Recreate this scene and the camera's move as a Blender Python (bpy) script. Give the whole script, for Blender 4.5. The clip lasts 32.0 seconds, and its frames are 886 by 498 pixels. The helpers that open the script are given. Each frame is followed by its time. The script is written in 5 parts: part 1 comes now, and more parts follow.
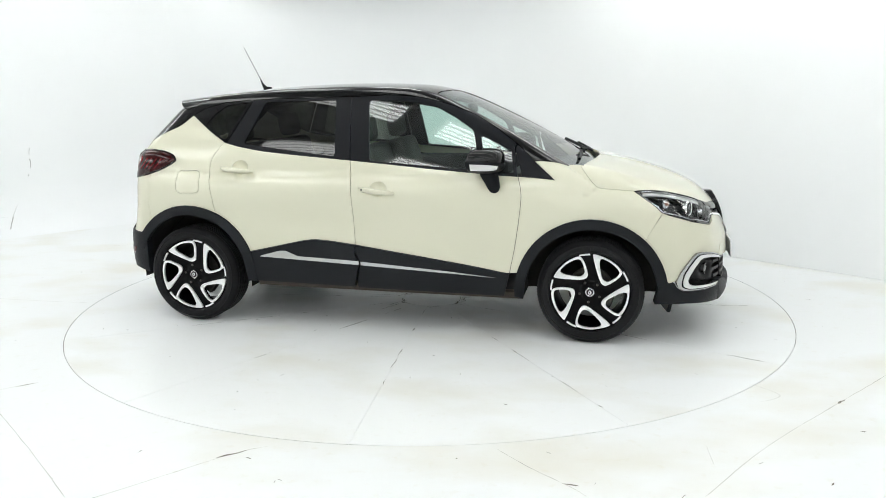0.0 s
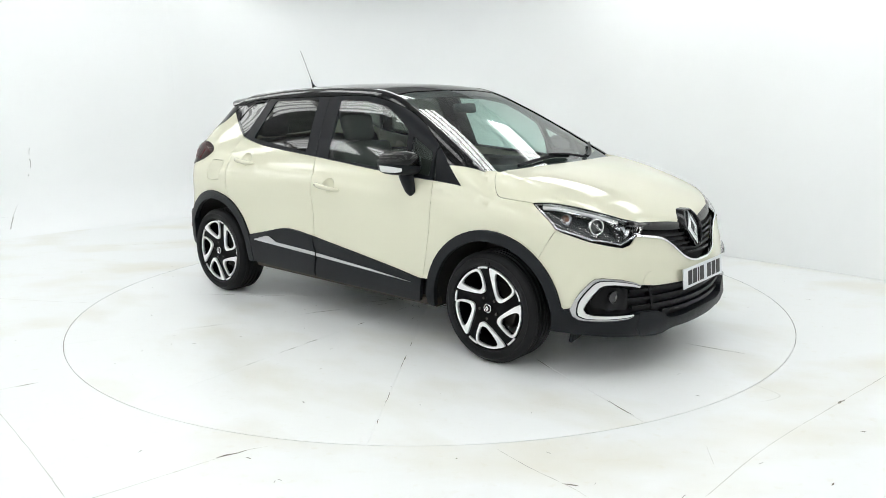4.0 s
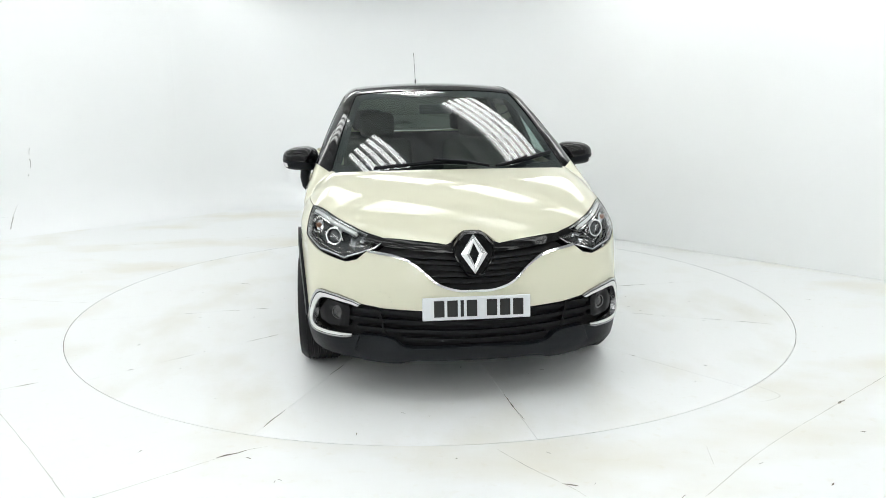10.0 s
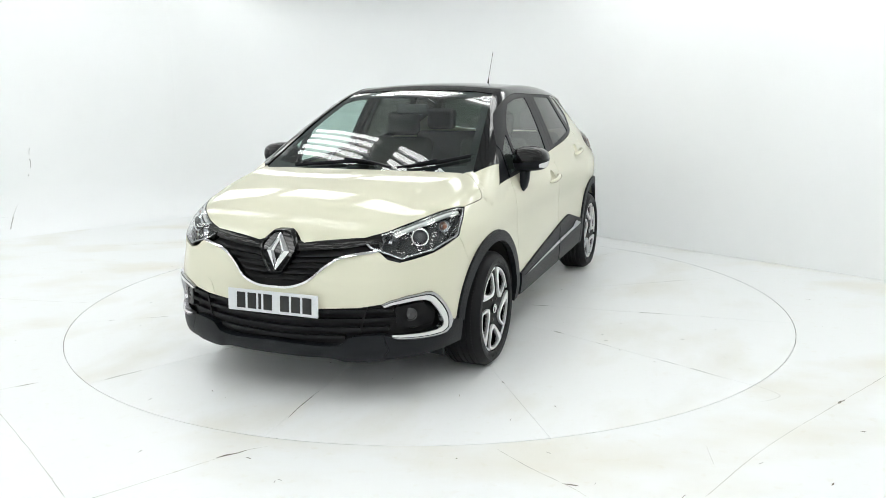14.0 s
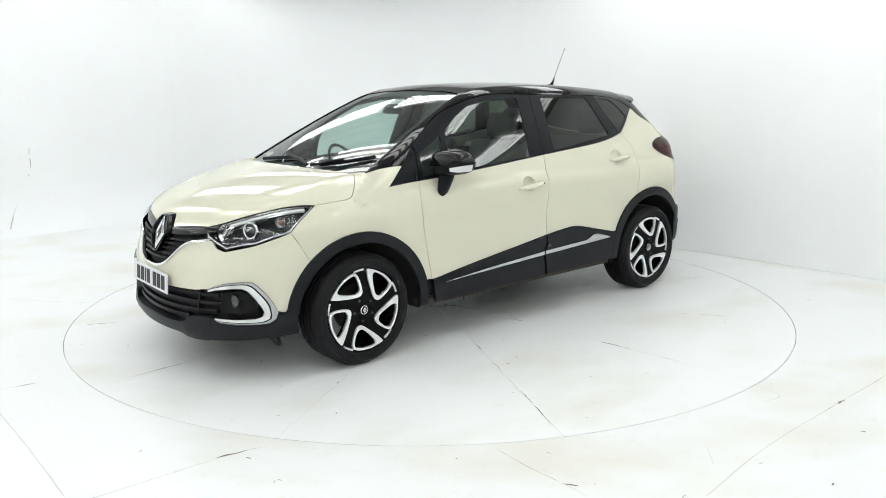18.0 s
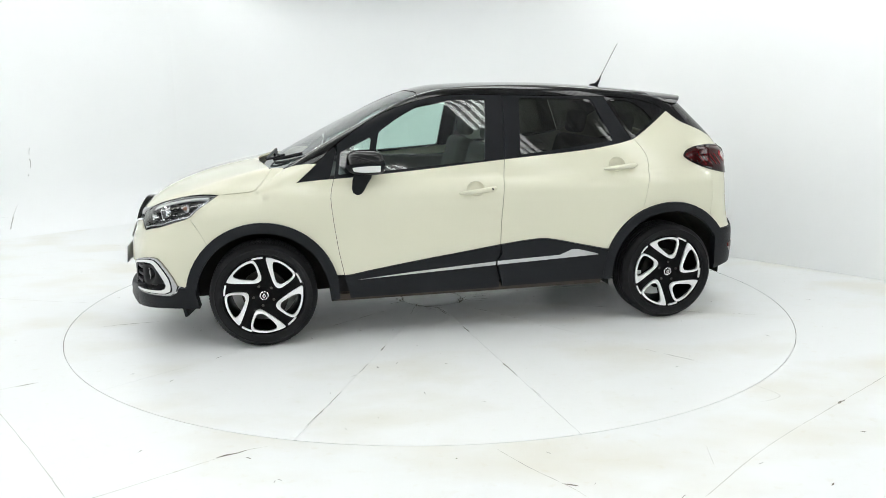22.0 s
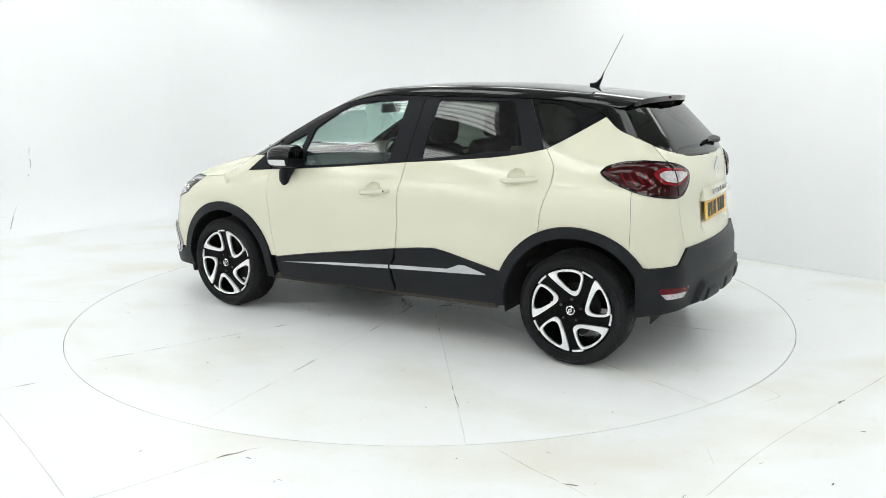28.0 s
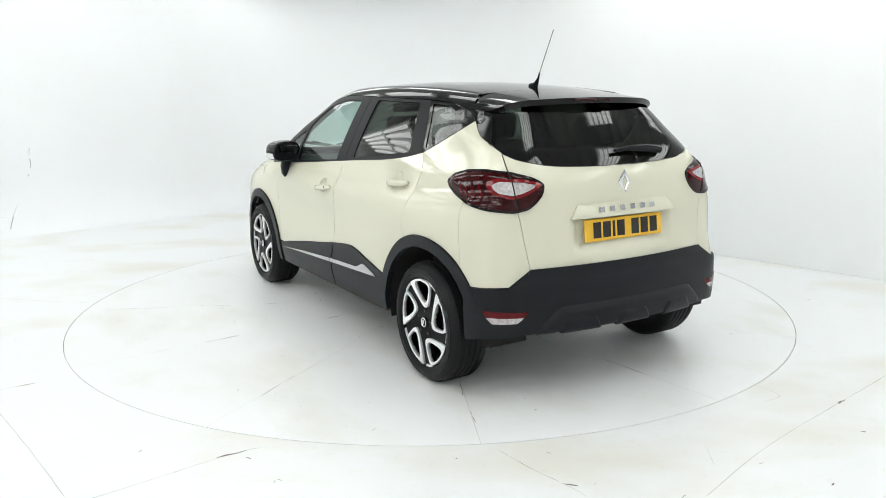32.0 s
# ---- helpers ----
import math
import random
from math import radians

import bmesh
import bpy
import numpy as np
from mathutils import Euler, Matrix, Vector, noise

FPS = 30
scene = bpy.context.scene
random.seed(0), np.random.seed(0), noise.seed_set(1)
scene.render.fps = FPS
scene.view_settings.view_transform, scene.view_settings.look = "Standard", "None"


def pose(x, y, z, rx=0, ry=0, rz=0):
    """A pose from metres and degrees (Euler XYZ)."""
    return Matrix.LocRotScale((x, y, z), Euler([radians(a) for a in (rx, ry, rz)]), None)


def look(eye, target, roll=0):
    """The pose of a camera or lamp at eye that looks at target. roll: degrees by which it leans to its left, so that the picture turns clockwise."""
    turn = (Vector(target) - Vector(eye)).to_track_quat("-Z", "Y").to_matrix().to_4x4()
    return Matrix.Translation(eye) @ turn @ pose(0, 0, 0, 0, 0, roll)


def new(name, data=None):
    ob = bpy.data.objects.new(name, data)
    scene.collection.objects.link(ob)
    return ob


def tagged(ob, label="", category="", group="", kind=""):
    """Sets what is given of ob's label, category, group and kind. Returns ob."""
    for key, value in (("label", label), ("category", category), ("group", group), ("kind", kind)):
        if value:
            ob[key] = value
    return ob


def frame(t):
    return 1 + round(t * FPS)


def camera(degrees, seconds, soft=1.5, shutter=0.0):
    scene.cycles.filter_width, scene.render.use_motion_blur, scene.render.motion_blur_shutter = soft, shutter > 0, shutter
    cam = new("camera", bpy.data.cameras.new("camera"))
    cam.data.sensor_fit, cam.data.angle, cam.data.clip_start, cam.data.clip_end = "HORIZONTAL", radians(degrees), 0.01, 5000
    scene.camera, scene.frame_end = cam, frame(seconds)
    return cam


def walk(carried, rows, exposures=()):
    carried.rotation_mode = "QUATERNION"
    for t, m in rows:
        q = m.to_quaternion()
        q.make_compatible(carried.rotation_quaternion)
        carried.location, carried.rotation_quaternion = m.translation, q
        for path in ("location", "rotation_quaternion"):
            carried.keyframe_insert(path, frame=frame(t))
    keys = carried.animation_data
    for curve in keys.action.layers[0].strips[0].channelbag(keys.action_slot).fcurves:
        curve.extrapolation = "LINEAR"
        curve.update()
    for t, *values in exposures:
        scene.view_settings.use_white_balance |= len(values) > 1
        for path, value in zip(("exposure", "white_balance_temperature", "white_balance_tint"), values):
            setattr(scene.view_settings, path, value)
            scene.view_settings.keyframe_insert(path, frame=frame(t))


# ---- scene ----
from mathutils import geometry

cam = camera(58.67, 32.0, soft=0.7)
walk(cam, [(0.0, look((0.0, -5.645, 1.515), (0.0762, -0.7457, 0.5202), -0.604)), (32.0, look((0.0, -5.645, 1.515), (0.0762, -0.7457, 0.5202), -0.604))])

# turning of the table: seconds, heading of the car in degrees
TURN = [(0, -13.68), (1, -20.56), (2, -27.82), (3, -34.75), (4.5, -45.3), (6, -55.83), (7, -62.99), (8, -70.12), (9, -77.36), (10, -84.29),
        (11, -91.72), (12, -98.59), (13, -106.03), (14, -112.93), (15.5, -123.7), (17, -134.53), (18, -141.42), (19, -148.78), (20, -155.12),
        (21, -162.78), (22, -169.49), (23, -176.79), (24, -183.22), (25, -190.73), (26.5, -201.2), (28, -211.71), (29, -219.10), (30, -225.85),
        (31, -233.50), (32, -240.20)]
AXLE_SHIFT = (-0.125, 0.011)

# ---- light ----
world = bpy.data.worlds.new("world")
scene.world = world
world.use_nodes = True
world.node_tree.nodes["Background"].inputs["Color"].default_value = (0.9, 0.95, 1.0, 1)
world.node_tree.nodes["Background"].inputs["Strength"].default_value = 0.15
scene.view_settings.exposure = 0.0
TUBE_POWER = 4.8


# ---- materials ----
def material(name):
    m = bpy.data.materials.new(name)
    m.use_nodes = True
    return m, m.node_tree.nodes, m.node_tree.links, m.node_tree.nodes["Principled BSDF"]


def plain(name, colour, rough=0.5, metal=0.0, coat=0.0, grain=0.0, grain_size=60.0, bump=0.0, spread=0.0, spread_size=3.0, ior=1.5, coat_ior=1.5):
    """A surface with two scales of tone variation and fine relief."""
    m, nodes, links, b = material(name)
    b.inputs["Base Color"].default_value = (*colour, 1)
    b.inputs["Roughness"].default_value = rough
    b.inputs["Metallic"].default_value = metal
    b.inputs["IOR"].default_value = ior
    b.inputs["Coat Weight"].default_value = coat
    b.inputs["Coat Roughness"].default_value = 0.012
    b.inputs["Coat IOR"].default_value = coat_ior
    where = nodes.new("ShaderNodeTexCoord")
    if grain or spread:
        fine, wide = nodes.new("ShaderNodeTexNoise"), nodes.new("ShaderNodeTexNoise")
        fine.inputs["Scale"].default_value, wide.inputs["Scale"].default_value = grain_size, spread_size
        fine.inputs["Detail"].default_value = 4
        wide.inputs["Detail"].default_value = 5
        for tex in (fine, wide):
            links.new(where.outputs["Object"], tex.inputs["Vector"])
        add = nodes.new("ShaderNodeMath")
        add.operation = "MULTIPLY_ADD"
        add.inputs[1].default_value, add.inputs[2].default_value = grain * 2, 1 - grain - spread
        links.new(fine.outputs["Fac"], add.inputs[0])
        more = nodes.new("ShaderNodeMath")
        more.operation = "MULTIPLY_ADD"
        more.inputs[1].default_value = spread * 2
        links.new(wide.outputs["Fac"], more.inputs[0])
        links.new(add.outputs[0], more.inputs[2])
        tone = nodes.new("ShaderNodeMix")
        tone.data_type, tone.blend_type = "RGBA", "MULTIPLY"
        tone.inputs["Factor"].default_value = 1
        tone.inputs["A"].default_value = (*colour, 1)
        links.new(more.outputs[0], tone.inputs["B"])
        links.new(tone.outputs["Result"], b.inputs["Base Color"])
    if bump:
        relief, tex = nodes.new("ShaderNodeBump"), nodes.new("ShaderNodeTexNoise")
        tex.inputs["Scale"].default_value = grain_size
        tex.inputs["Detail"].default_value = 3
        relief.inputs["Strength"].default_value, relief.inputs["Distance"].default_value = bump, 0.002
        links.new(where.outputs["Object"], tex.inputs["Vector"])
        links.new(tex.outputs["Fac"], relief.inputs["Height"])
        links.new(relief.outputs["Normal"], b.inputs["Normal"])
    return m


def pane_material(name, tint, rough=0.0, face_on=0.045):
    """Thin glass: clear with a tint, glossy by the angle."""
    m, nodes, links, b = material(name)
    nodes.remove(b)
    out = nodes["Material Output"]
    clear, gloss, mix, face, power, fres = (nodes.new(k) for k in ("ShaderNodeBsdfTransparent", "ShaderNodeBsdfGlossy", "ShaderNodeMixShader", "ShaderNodeLayerWeight", "ShaderNodeMath", "ShaderNodeMath"))
    clear.inputs["Color"].default_value = (*tint, 1)
    gloss.inputs["Roughness"].default_value = rough
    face.inputs["Blend"].default_value = 0.5
    power.operation, fres.operation = "POWER", "MULTIPLY_ADD"
    power.inputs[1].default_value, fres.inputs[1].default_value, fres.inputs[2].default_value = 5, 0.92, face_on
    links.new(face.outputs["Facing"], power.inputs[0])
    links.new(power.outputs[0], fres.inputs[0])
    links.new(fres.outputs[0], mix.inputs[0])
    links.new(clear.outputs[0], mix.inputs[1])
    links.new(gloss.outputs[0], mix.inputs[2])
    links.new(mix.outputs[0], out.inputs["Surface"])
    return m


def glow(name, colour, strength):
    m, nodes, links, b = material(name)
    b.inputs["Base Color"].default_value = (*colour, 1)
    b.inputs["Emission Color"].default_value = (*colour, 1)
    b.inputs["Emission Strength"].default_value = strength
    return m


def stained(name, colour, stain, rough, amount, size, coat=0.0):
    """Painted floor or wall with patches of stain, scuffs and fine dirt."""
    m, nodes, links, b = material(name)
    where = nodes.new("ShaderNodeTexCoord")
    wide, fine, ramp, ramp2 = nodes.new("ShaderNodeTexNoise"), nodes.new("ShaderNodeTexNoise"), nodes.new("ShaderNodeValToRGB"), nodes.new("ShaderNodeValToRGB")
    wide.inputs["Scale"].default_value, wide.inputs["Detail"].default_value = size, 6
    fine.inputs["Scale"].default_value, fine.inputs["Detail"].default_value = size * 22, 8
    stretch = nodes.new("ShaderNodeMapping")
    stretch.inputs["Scale"].default_value = (1, 1.7, 1)
    stretch.inputs["Rotation"].default_value = (0, 0, 0.6)
    links.new(where.outputs["Object"], stretch.inputs["Vector"])
    links.new(stretch.outputs[0], wide.inputs["Vector"])
    links.new(where.outputs["Object"], fine.inputs["Vector"])
    ramp.color_ramp.elements[0].position, ramp.color_ramp.elements[1].position = 0.50, 0.70
    ramp2.color_ramp.elements[0].position, ramp2.color_ramp.elements[1].position = 0.60, 0.74
    links.new(wide.outputs["Fac"], ramp.inputs[0])
    links.new(fine.outputs["Fac"], ramp2.inputs[0])
    both_ = nodes.new("ShaderNodeMath")
    both_.operation = "MULTIPLY_ADD"
    both_.inputs[1].default_value = 0.35
    links.new(ramp2.outputs[0], both_.inputs[0])
    links.new(ramp.outputs[0], both_.inputs[2])
    scale = nodes.new("ShaderNodeMath")
    scale.operation = "MULTIPLY"
    scale.use_clamp = True
    scale.inputs[1].default_value = amount
    links.new(both_.outputs[0], scale.inputs[0])
    tone = nodes.new("ShaderNodeMix")
    tone.data_type = "RGBA"
    tone.inputs["A"].default_value, tone.inputs["B"].default_value = (*colour, 1), (*stain, 1)
    links.new(scale.outputs[0], tone.inputs["Factor"])
    links.new(tone.outputs["Result"], b.inputs["Base Color"])
    b.inputs["Roughness"].default_value = rough
    b.inputs["Coat Weight"].default_value = coat
    relief = nodes.new("ShaderNodeBump")
    relief.inputs["Strength"].default_value, relief.inputs["Distance"].default_value = 0.12, 0.003
    links.new(fine.outputs["Fac"], relief.inputs["Height"])
    links.new(relief.outputs["Normal"], b.inputs["Normal"])
    return m


CREAM = plain("cream_paint", (0.675, 0.662, 0.525), 0.9, coat=1.0, spread=0.01, ior=1.12)
GLOSS_BLACK = plain("gloss_black", (0.002, 0.002, 0.0025), 0.6, coat=1.0, ior=1.08, coat_ior=1.40)
PLASTIC = plain("grained_black_plastic", (0.0068, 0.0082, 0.0105), 0.44, grain=0.12, grain_size=400, bump=0.3, spread=0.2, spread_size=6, ior=1.31)
SATIN = plain("satin_black_trim", (0.008, 0.009, 0.011), 0.38, grain=0.06, grain_size=300, spread=0.08, ior=1.22)
GRILLE_BLACK = plain("grille_black", (0.004, 0.004, 0.005), 0.38, grain=0.06, grain_size=300, spread=0.08, ior=1.28)
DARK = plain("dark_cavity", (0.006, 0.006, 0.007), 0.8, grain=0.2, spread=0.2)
LINER = plain("wheel_arch_liner", (0.012, 0.011, 0.010), 0.9, grain=0.3, spread=0.4, grain_size=90, bump=0.5)
RUBBER = plain("tyre_rubber", (0.008, 0.008, 0.009), 0.5, grain=0.15, grain_size=120, bump=0.3, spread=0.25, spread_size=9, ior=1.28)
CHROME = plain("chrome", (0.82, 0.82, 0.83), 0.09, metal=1.0)
SATIN_SILVER = plain("satin_silver", (0.48, 0.48, 0.49), 0.26, metal=1.0, spread=0.05)
MACHINED = plain("machined_alloy", (0.86, 0.86, 0.86), 0.34, metal=0.55, grain=0.03, spread=0.05)
WHEEL_BLACK = plain("wheel_gloss_black", (0.003, 0.003, 0.0035), 0.35, coat=0.15, ior=1.10)
REFLECTOR = plain("lamp_reflector", (0.62, 0.62, 0.64), 0.12, metal=1.0, spread=0.2, spread_size=40)
TRIM_METAL = plain("polished_trim", (0.50, 0.50, 0.51), 0.06, metal=1.0, spread=0.04)
STEEL = plain("brake_steel", (0.07, 0.065, 0.06), 0.5, metal=0.8, grain=0.15, spread=0.2)
DIRT = plain("dirty_sill_metal", (0.045, 0.035, 0.026), 0.8, grain=0.3, grain_size=40, spread=0.4)
GLASS = pane_material("side_glass", (0.72, 0.86, 0.81), face_on=0.09)
SCREEN_GLASS = pane_material("windscreen_glass", (0.70, 0.84, 0.80), face_on=0.13)
TINTED = pane_material("privacy_glass", (0.11, 0.12, 0.104), face_on=0.055)
TINTED_REAR = pane_material("rear_privacy_glass", (0.07, 0.083, 0.07), face_on=0.052)
LENS = pane_material("clear_lens", (0.93, 0.95, 0.95))
RED_LENS = plain("red_lens", (0.11, 0.004, 0.007), 0.12, coat=0.6, spread=0.3, spread_size=14, ior=1.12)
RED_DEEP = plain("deep_red_lens", (0.030, 0.0008, 0.0012), 0.1, coat=0.55, spread=0.5, spread_size=16, ior=1.12)
RED_BRIGHT = plain("bright_red_lens", (0.19, 0.004, 0.008), 0.12, coat=0.6, spread=0.4, spread_size=26, ior=1.12)
CLEAR_GREY = plain("clear_reverse_lens", (0.48, 0.45, 0.45), 0.15, coat=1.0, grain=0.6, grain_size=70, spread=0.5, spread_size=30, ior=1.12)
FOG_GLASS = plain("dark_fog_lens", (0.035, 0.035, 0.038), 0.1, coat=1.0, grain=0.3, grain_size=80)
LAMP_BLACK = plain("lamp_inner_black", (0.016, 0.017, 0.019), 0.25, spread=0.1, spread_size=20)
PROJECTOR = plain("projector_glass", (0.06, 0.062, 0.068), 0.06, coat=1.0, spread=0.2, spread_size=30)
AMBER = plain("amber_bulb", (0.22, 0.10, 0.06), 0.3)
WHITE_PLASTIC = plain("white_light_guide", (0.70, 0.71, 0.70), 0.3, coat=0.6, spread=0.05)
PLATE_WHITE = plain("white_plate", (0.70, 0.72, 0.74), 0.35, grain=0.03, spread=0.03)
PLATE_YELLOW = plain("yellow_plate", (0.80, 0.47, 0.03), 0.35, grain=0.03, spread=0.03)
INK = plain("plate_black", (0.01, 0.01, 0.01), 0.5)
SEAT_CLOTH = plain("grey_seat_cloth", (0.040, 0.042, 0.037), 0.9, grain=0.2, grain_size=250, bump=0.4, spread=0.1)
SEAT_DARK = plain("dark_seat_cloth", (0.03, 0.03, 0.032), 0.9, grain=0.2, grain_size=250, bump=0.4, spread=0.1)
DASH = plain("dashboard_plastic", (0.03, 0.031, 0.033), 0.6, grain=0.1, grain_size=300, bump=0.3)
HEADLINER = plain("pale_headliner", (0.33, 0.33, 0.31), 0.95, grain=0.05)
FLOOR_PAINT = stained("white_floor_paint", (0.845, 0.86, 0.86), (0.66, 0.61, 0.46), 0.34, 0.48, 0.75)
TABLE_PAINT = stained("white_table_paint", (0.86, 0.875, 0.875), (0.68, 0.655, 0.55), 0.30, 0.42, 1.1)
WALL_PAINT = stained("white_wall_paint", (0.89, 0.905, 0.91), (0.80, 0.81, 0.80), 0.7, 0.18, 0.35)
SEAM = plain("dark_seam", (0.16, 0.15, 0.13), 0.9, grain=0.3, grain_size=30, spread=0.4)
FAINT = plain("faint_floor_line", (0.50, 0.49, 0.45), 0.8, grain=0.3, grain_size=25, spread=0.35)
ROOFING = plain("grey_roof_sheeting", (0.40, 0.41, 0.415), 0.7, grain=0.1, spread=0.15, spread_size=1.0)
TUBE = glow("lit_tube", (0.985, 1.0, 0.99), TUBE_POWER)
FITTING = plain("white_fitting", (0.75, 0.75, 0.75), 0.5, spread=0.05)


# ---- building helpers ----
def mesh_part(name, verts, faces, mat, parent, label="", normals=None, smooth=False):
    me = bpy.data.meshes.new(name)
    me.from_pydata([tuple(map(float, v)) for v in verts], [], [tuple(map(int, f)) for f in faces])
    me.materials.append(mat)
    if normals is not None:
        me.shade_smooth()
        me.normals_split_custom_set_from_vertices([tuple(map(float, v)) for v in normals])
    elif smooth:
        me.shade_smooth()
    ob = new(name, me)
    if parent is not None:
        ob.parent = parent
    return tagged(ob, label)


def part(name, bm, mat, parent, label="", smooth=0.0):
    """Links a bmesh as one mesh object under a thing or under a part."""
    bmesh.ops.recalc_face_normals(bm, faces=bm.faces[:])
    me = bpy.data.meshes.new(name)
    bm.to_mesh(me)
    bm.free()
    me.materials.append(mat)
    if smooth:
        me.shade_smooth()
        me.set_sharp_from_angle(angle=radians(smooth))
    ob = new(name, me)
    if parent is not None:
        ob.parent = parent
    return tagged(ob, label)


def box(bm, size, m, bevel=0.0, seg=2):
    g = bmesh.ops.create_cube(bm, size=1.0, matrix=m @ Matrix.Diagonal((*size, 1)))
    if bevel:
        edges = list({e for v in g["verts"] for e in v.link_edges})
        bmesh.ops.bevel(bm, geom=edges, offset=bevel, segments=seg, profile=0.5, affect="EDGES")


def lathe(bm, profile, seg=48, closed=False):
    """Turns (radius, y) pairs about the y axis."""
    rings = [[bm.verts.new((r * math.cos(2 * math.pi * i / seg), y, r * math.sin(2 * math.pi * i / seg))) for i in range(seg)] for r, y in profile]
    pairs = list(zip(rings, rings[1:])) + ([(rings[-1], rings[0])] if closed else [])
    for a, b in pairs:
        for i in range(seg):
            bm.faces.new((a[i], a[(i + 1) % seg], b[(i + 1) % seg], b[i]))
    return rings


def sweep(bm, path, radius, seg=8, flat=1.0, caps=True, taper=None):
    """A round or oval bar along points."""
    pts = [Vector(p) for p in path]
    rings = []
    for i, p in enumerate(pts):
        d = (pts[min(i + 1, len(pts) - 1)] - pts[max(i - 1, 0)]).normalized()
        a = d.cross(Vector((0, 0, 1))) if abs((pts[-1] - pts[0]).normalized().z) < 0.8 else d.cross(Vector((0, -1, 0)))
        a = a.normalized() if a.length > 1e-4 else Vector((1, 0, 0))
        b = d.cross(a).normalized()
        r = radius * (taper[i] if taper else 1)
        rings.append([bm.verts.new(p + a * r * math.cos(2 * math.pi * k / seg) + b * r * flat * math.sin(2 * math.pi * k / seg)) for k in range(seg)])
    for a, b in zip(rings, rings[1:]):
        for k in range(seg):
            bm.faces.new((a[k], a[(k + 1) % seg], b[(k + 1) % seg], b[k]))
    if caps:
        bm.faces.new(rings[0])
        bm.faces.new(rings[-1])


def soft(points, n=2):
    """Rounds the corners of a closed outline."""
    pts = [np.array(p, float) for p in points]
    for _ in range(n):
        pts = [q for a, b in zip(pts, pts[1:] + pts[:1]) for q in (a * 0.75 + b * 0.25, a * 0.25 + b * 0.75)]
    return pts


def round_poly(points, r, n=5):
    """Fillets the corners of a closed outline."""
    p = [np.array(q, float) for q in points]
    out = []
    for a, b, c in zip(p[-1:] + p[:-1], p, p[1:] + p[:1]):
        u, v = a - b, c - b
        k = min(r, 0.45 * np.linalg.norm(u), 0.45 * np.linalg.norm(v))
        u, v = b + u / np.linalg.norm(u) * k, b + v / np.linalg.norm(v) * k
        out += [(1 - t) ** 2 * u + 2 * t * (1 - t) * b + t * t * v for t in np.linspace(0, 1, n)]
    return out


def flow(points, step=0.03):
    """A smooth open line through points (Catmull-Rom)."""
    p = [np.array(q, float) for q in points]
    p = [2 * p[0] - p[1]] + p + [2 * p[-1] - p[-2]]
    out = []
    for i in range(1, len(p) - 2):
        n = max(2, int(np.linalg.norm(p[i + 1] - p[i]) / step) + 1)
        for k in range(n):
            t = k / n
            out.append(0.5 * (2 * p[i] + (p[i + 1] - p[i - 1]) * t + (2 * p[i - 1] - 5 * p[i] + 4 * p[i + 1] - p[i + 2]) * t * t
                              + (3 * p[i] - p[i - 1] - 3 * p[i + 1] + p[i + 2]) * t ** 3))
    return out + [p[-2]]


def arc(cx, cz, r, a0, a1, n=18):
    return [np.array((cx + r * math.cos(radians(a0 + (a1 - a0) * i / n)), cz + r * math.sin(radians(a0 + (a1 - a0) * i / n)))) for i in range(n + 1)]


def inside(pts, poly):
    x, y = pts[:, 0], pts[:, 1]
    res = np.zeros(len(pts), bool)
    j = len(poly) - 1
    for i in range(len(poly)):
        xi, yi, xj, yj = *poly[i], *poly[j]
        hit = (yi > y) != (yj > y)
        if yi != yj:
            res ^= hit & (x < (xj - xi) * (y - yi) / (yj - yi) + xi)
        j = i
    return res


def inset(poly, gap):
    p = np.array(poly)
    area = np.sum(p[:, 0] * np.roll(p[:, 1], -1) - np.roll(p[:, 0], -1) * p[:, 1])
    a, b = p - np.roll(p, 1, 0), np.roll(p, -1, 0) - p
    a /= np.linalg.norm(a, axis=1, keepdims=True) + 1e-9
    b /= np.linalg.norm(b, axis=1, keepdims=True) + 1e-9
    n = np.stack([-(a + b)[:, 1], (a + b)[:, 0]], 1)
    n /= np.linalg.norm(n, axis=1, keepdims=True) + 1e-9
    k = np.maximum(0.5, np.abs(np.sum(n * np.stack([-a[:, 1], a[:, 0]], 1), 1)))
    return p + n * (gap * np.sign(area) / k)[:, None]


def split_edges(poly, step):
    out = []
    for a, b in zip(poly, np.roll(poly, -1, 0)):
        n = max(1, int(np.ceil(np.linalg.norm(b - a) / step)))
        out += [a + (b - a) * k / n for k in range(n)]
    return np.array(out)


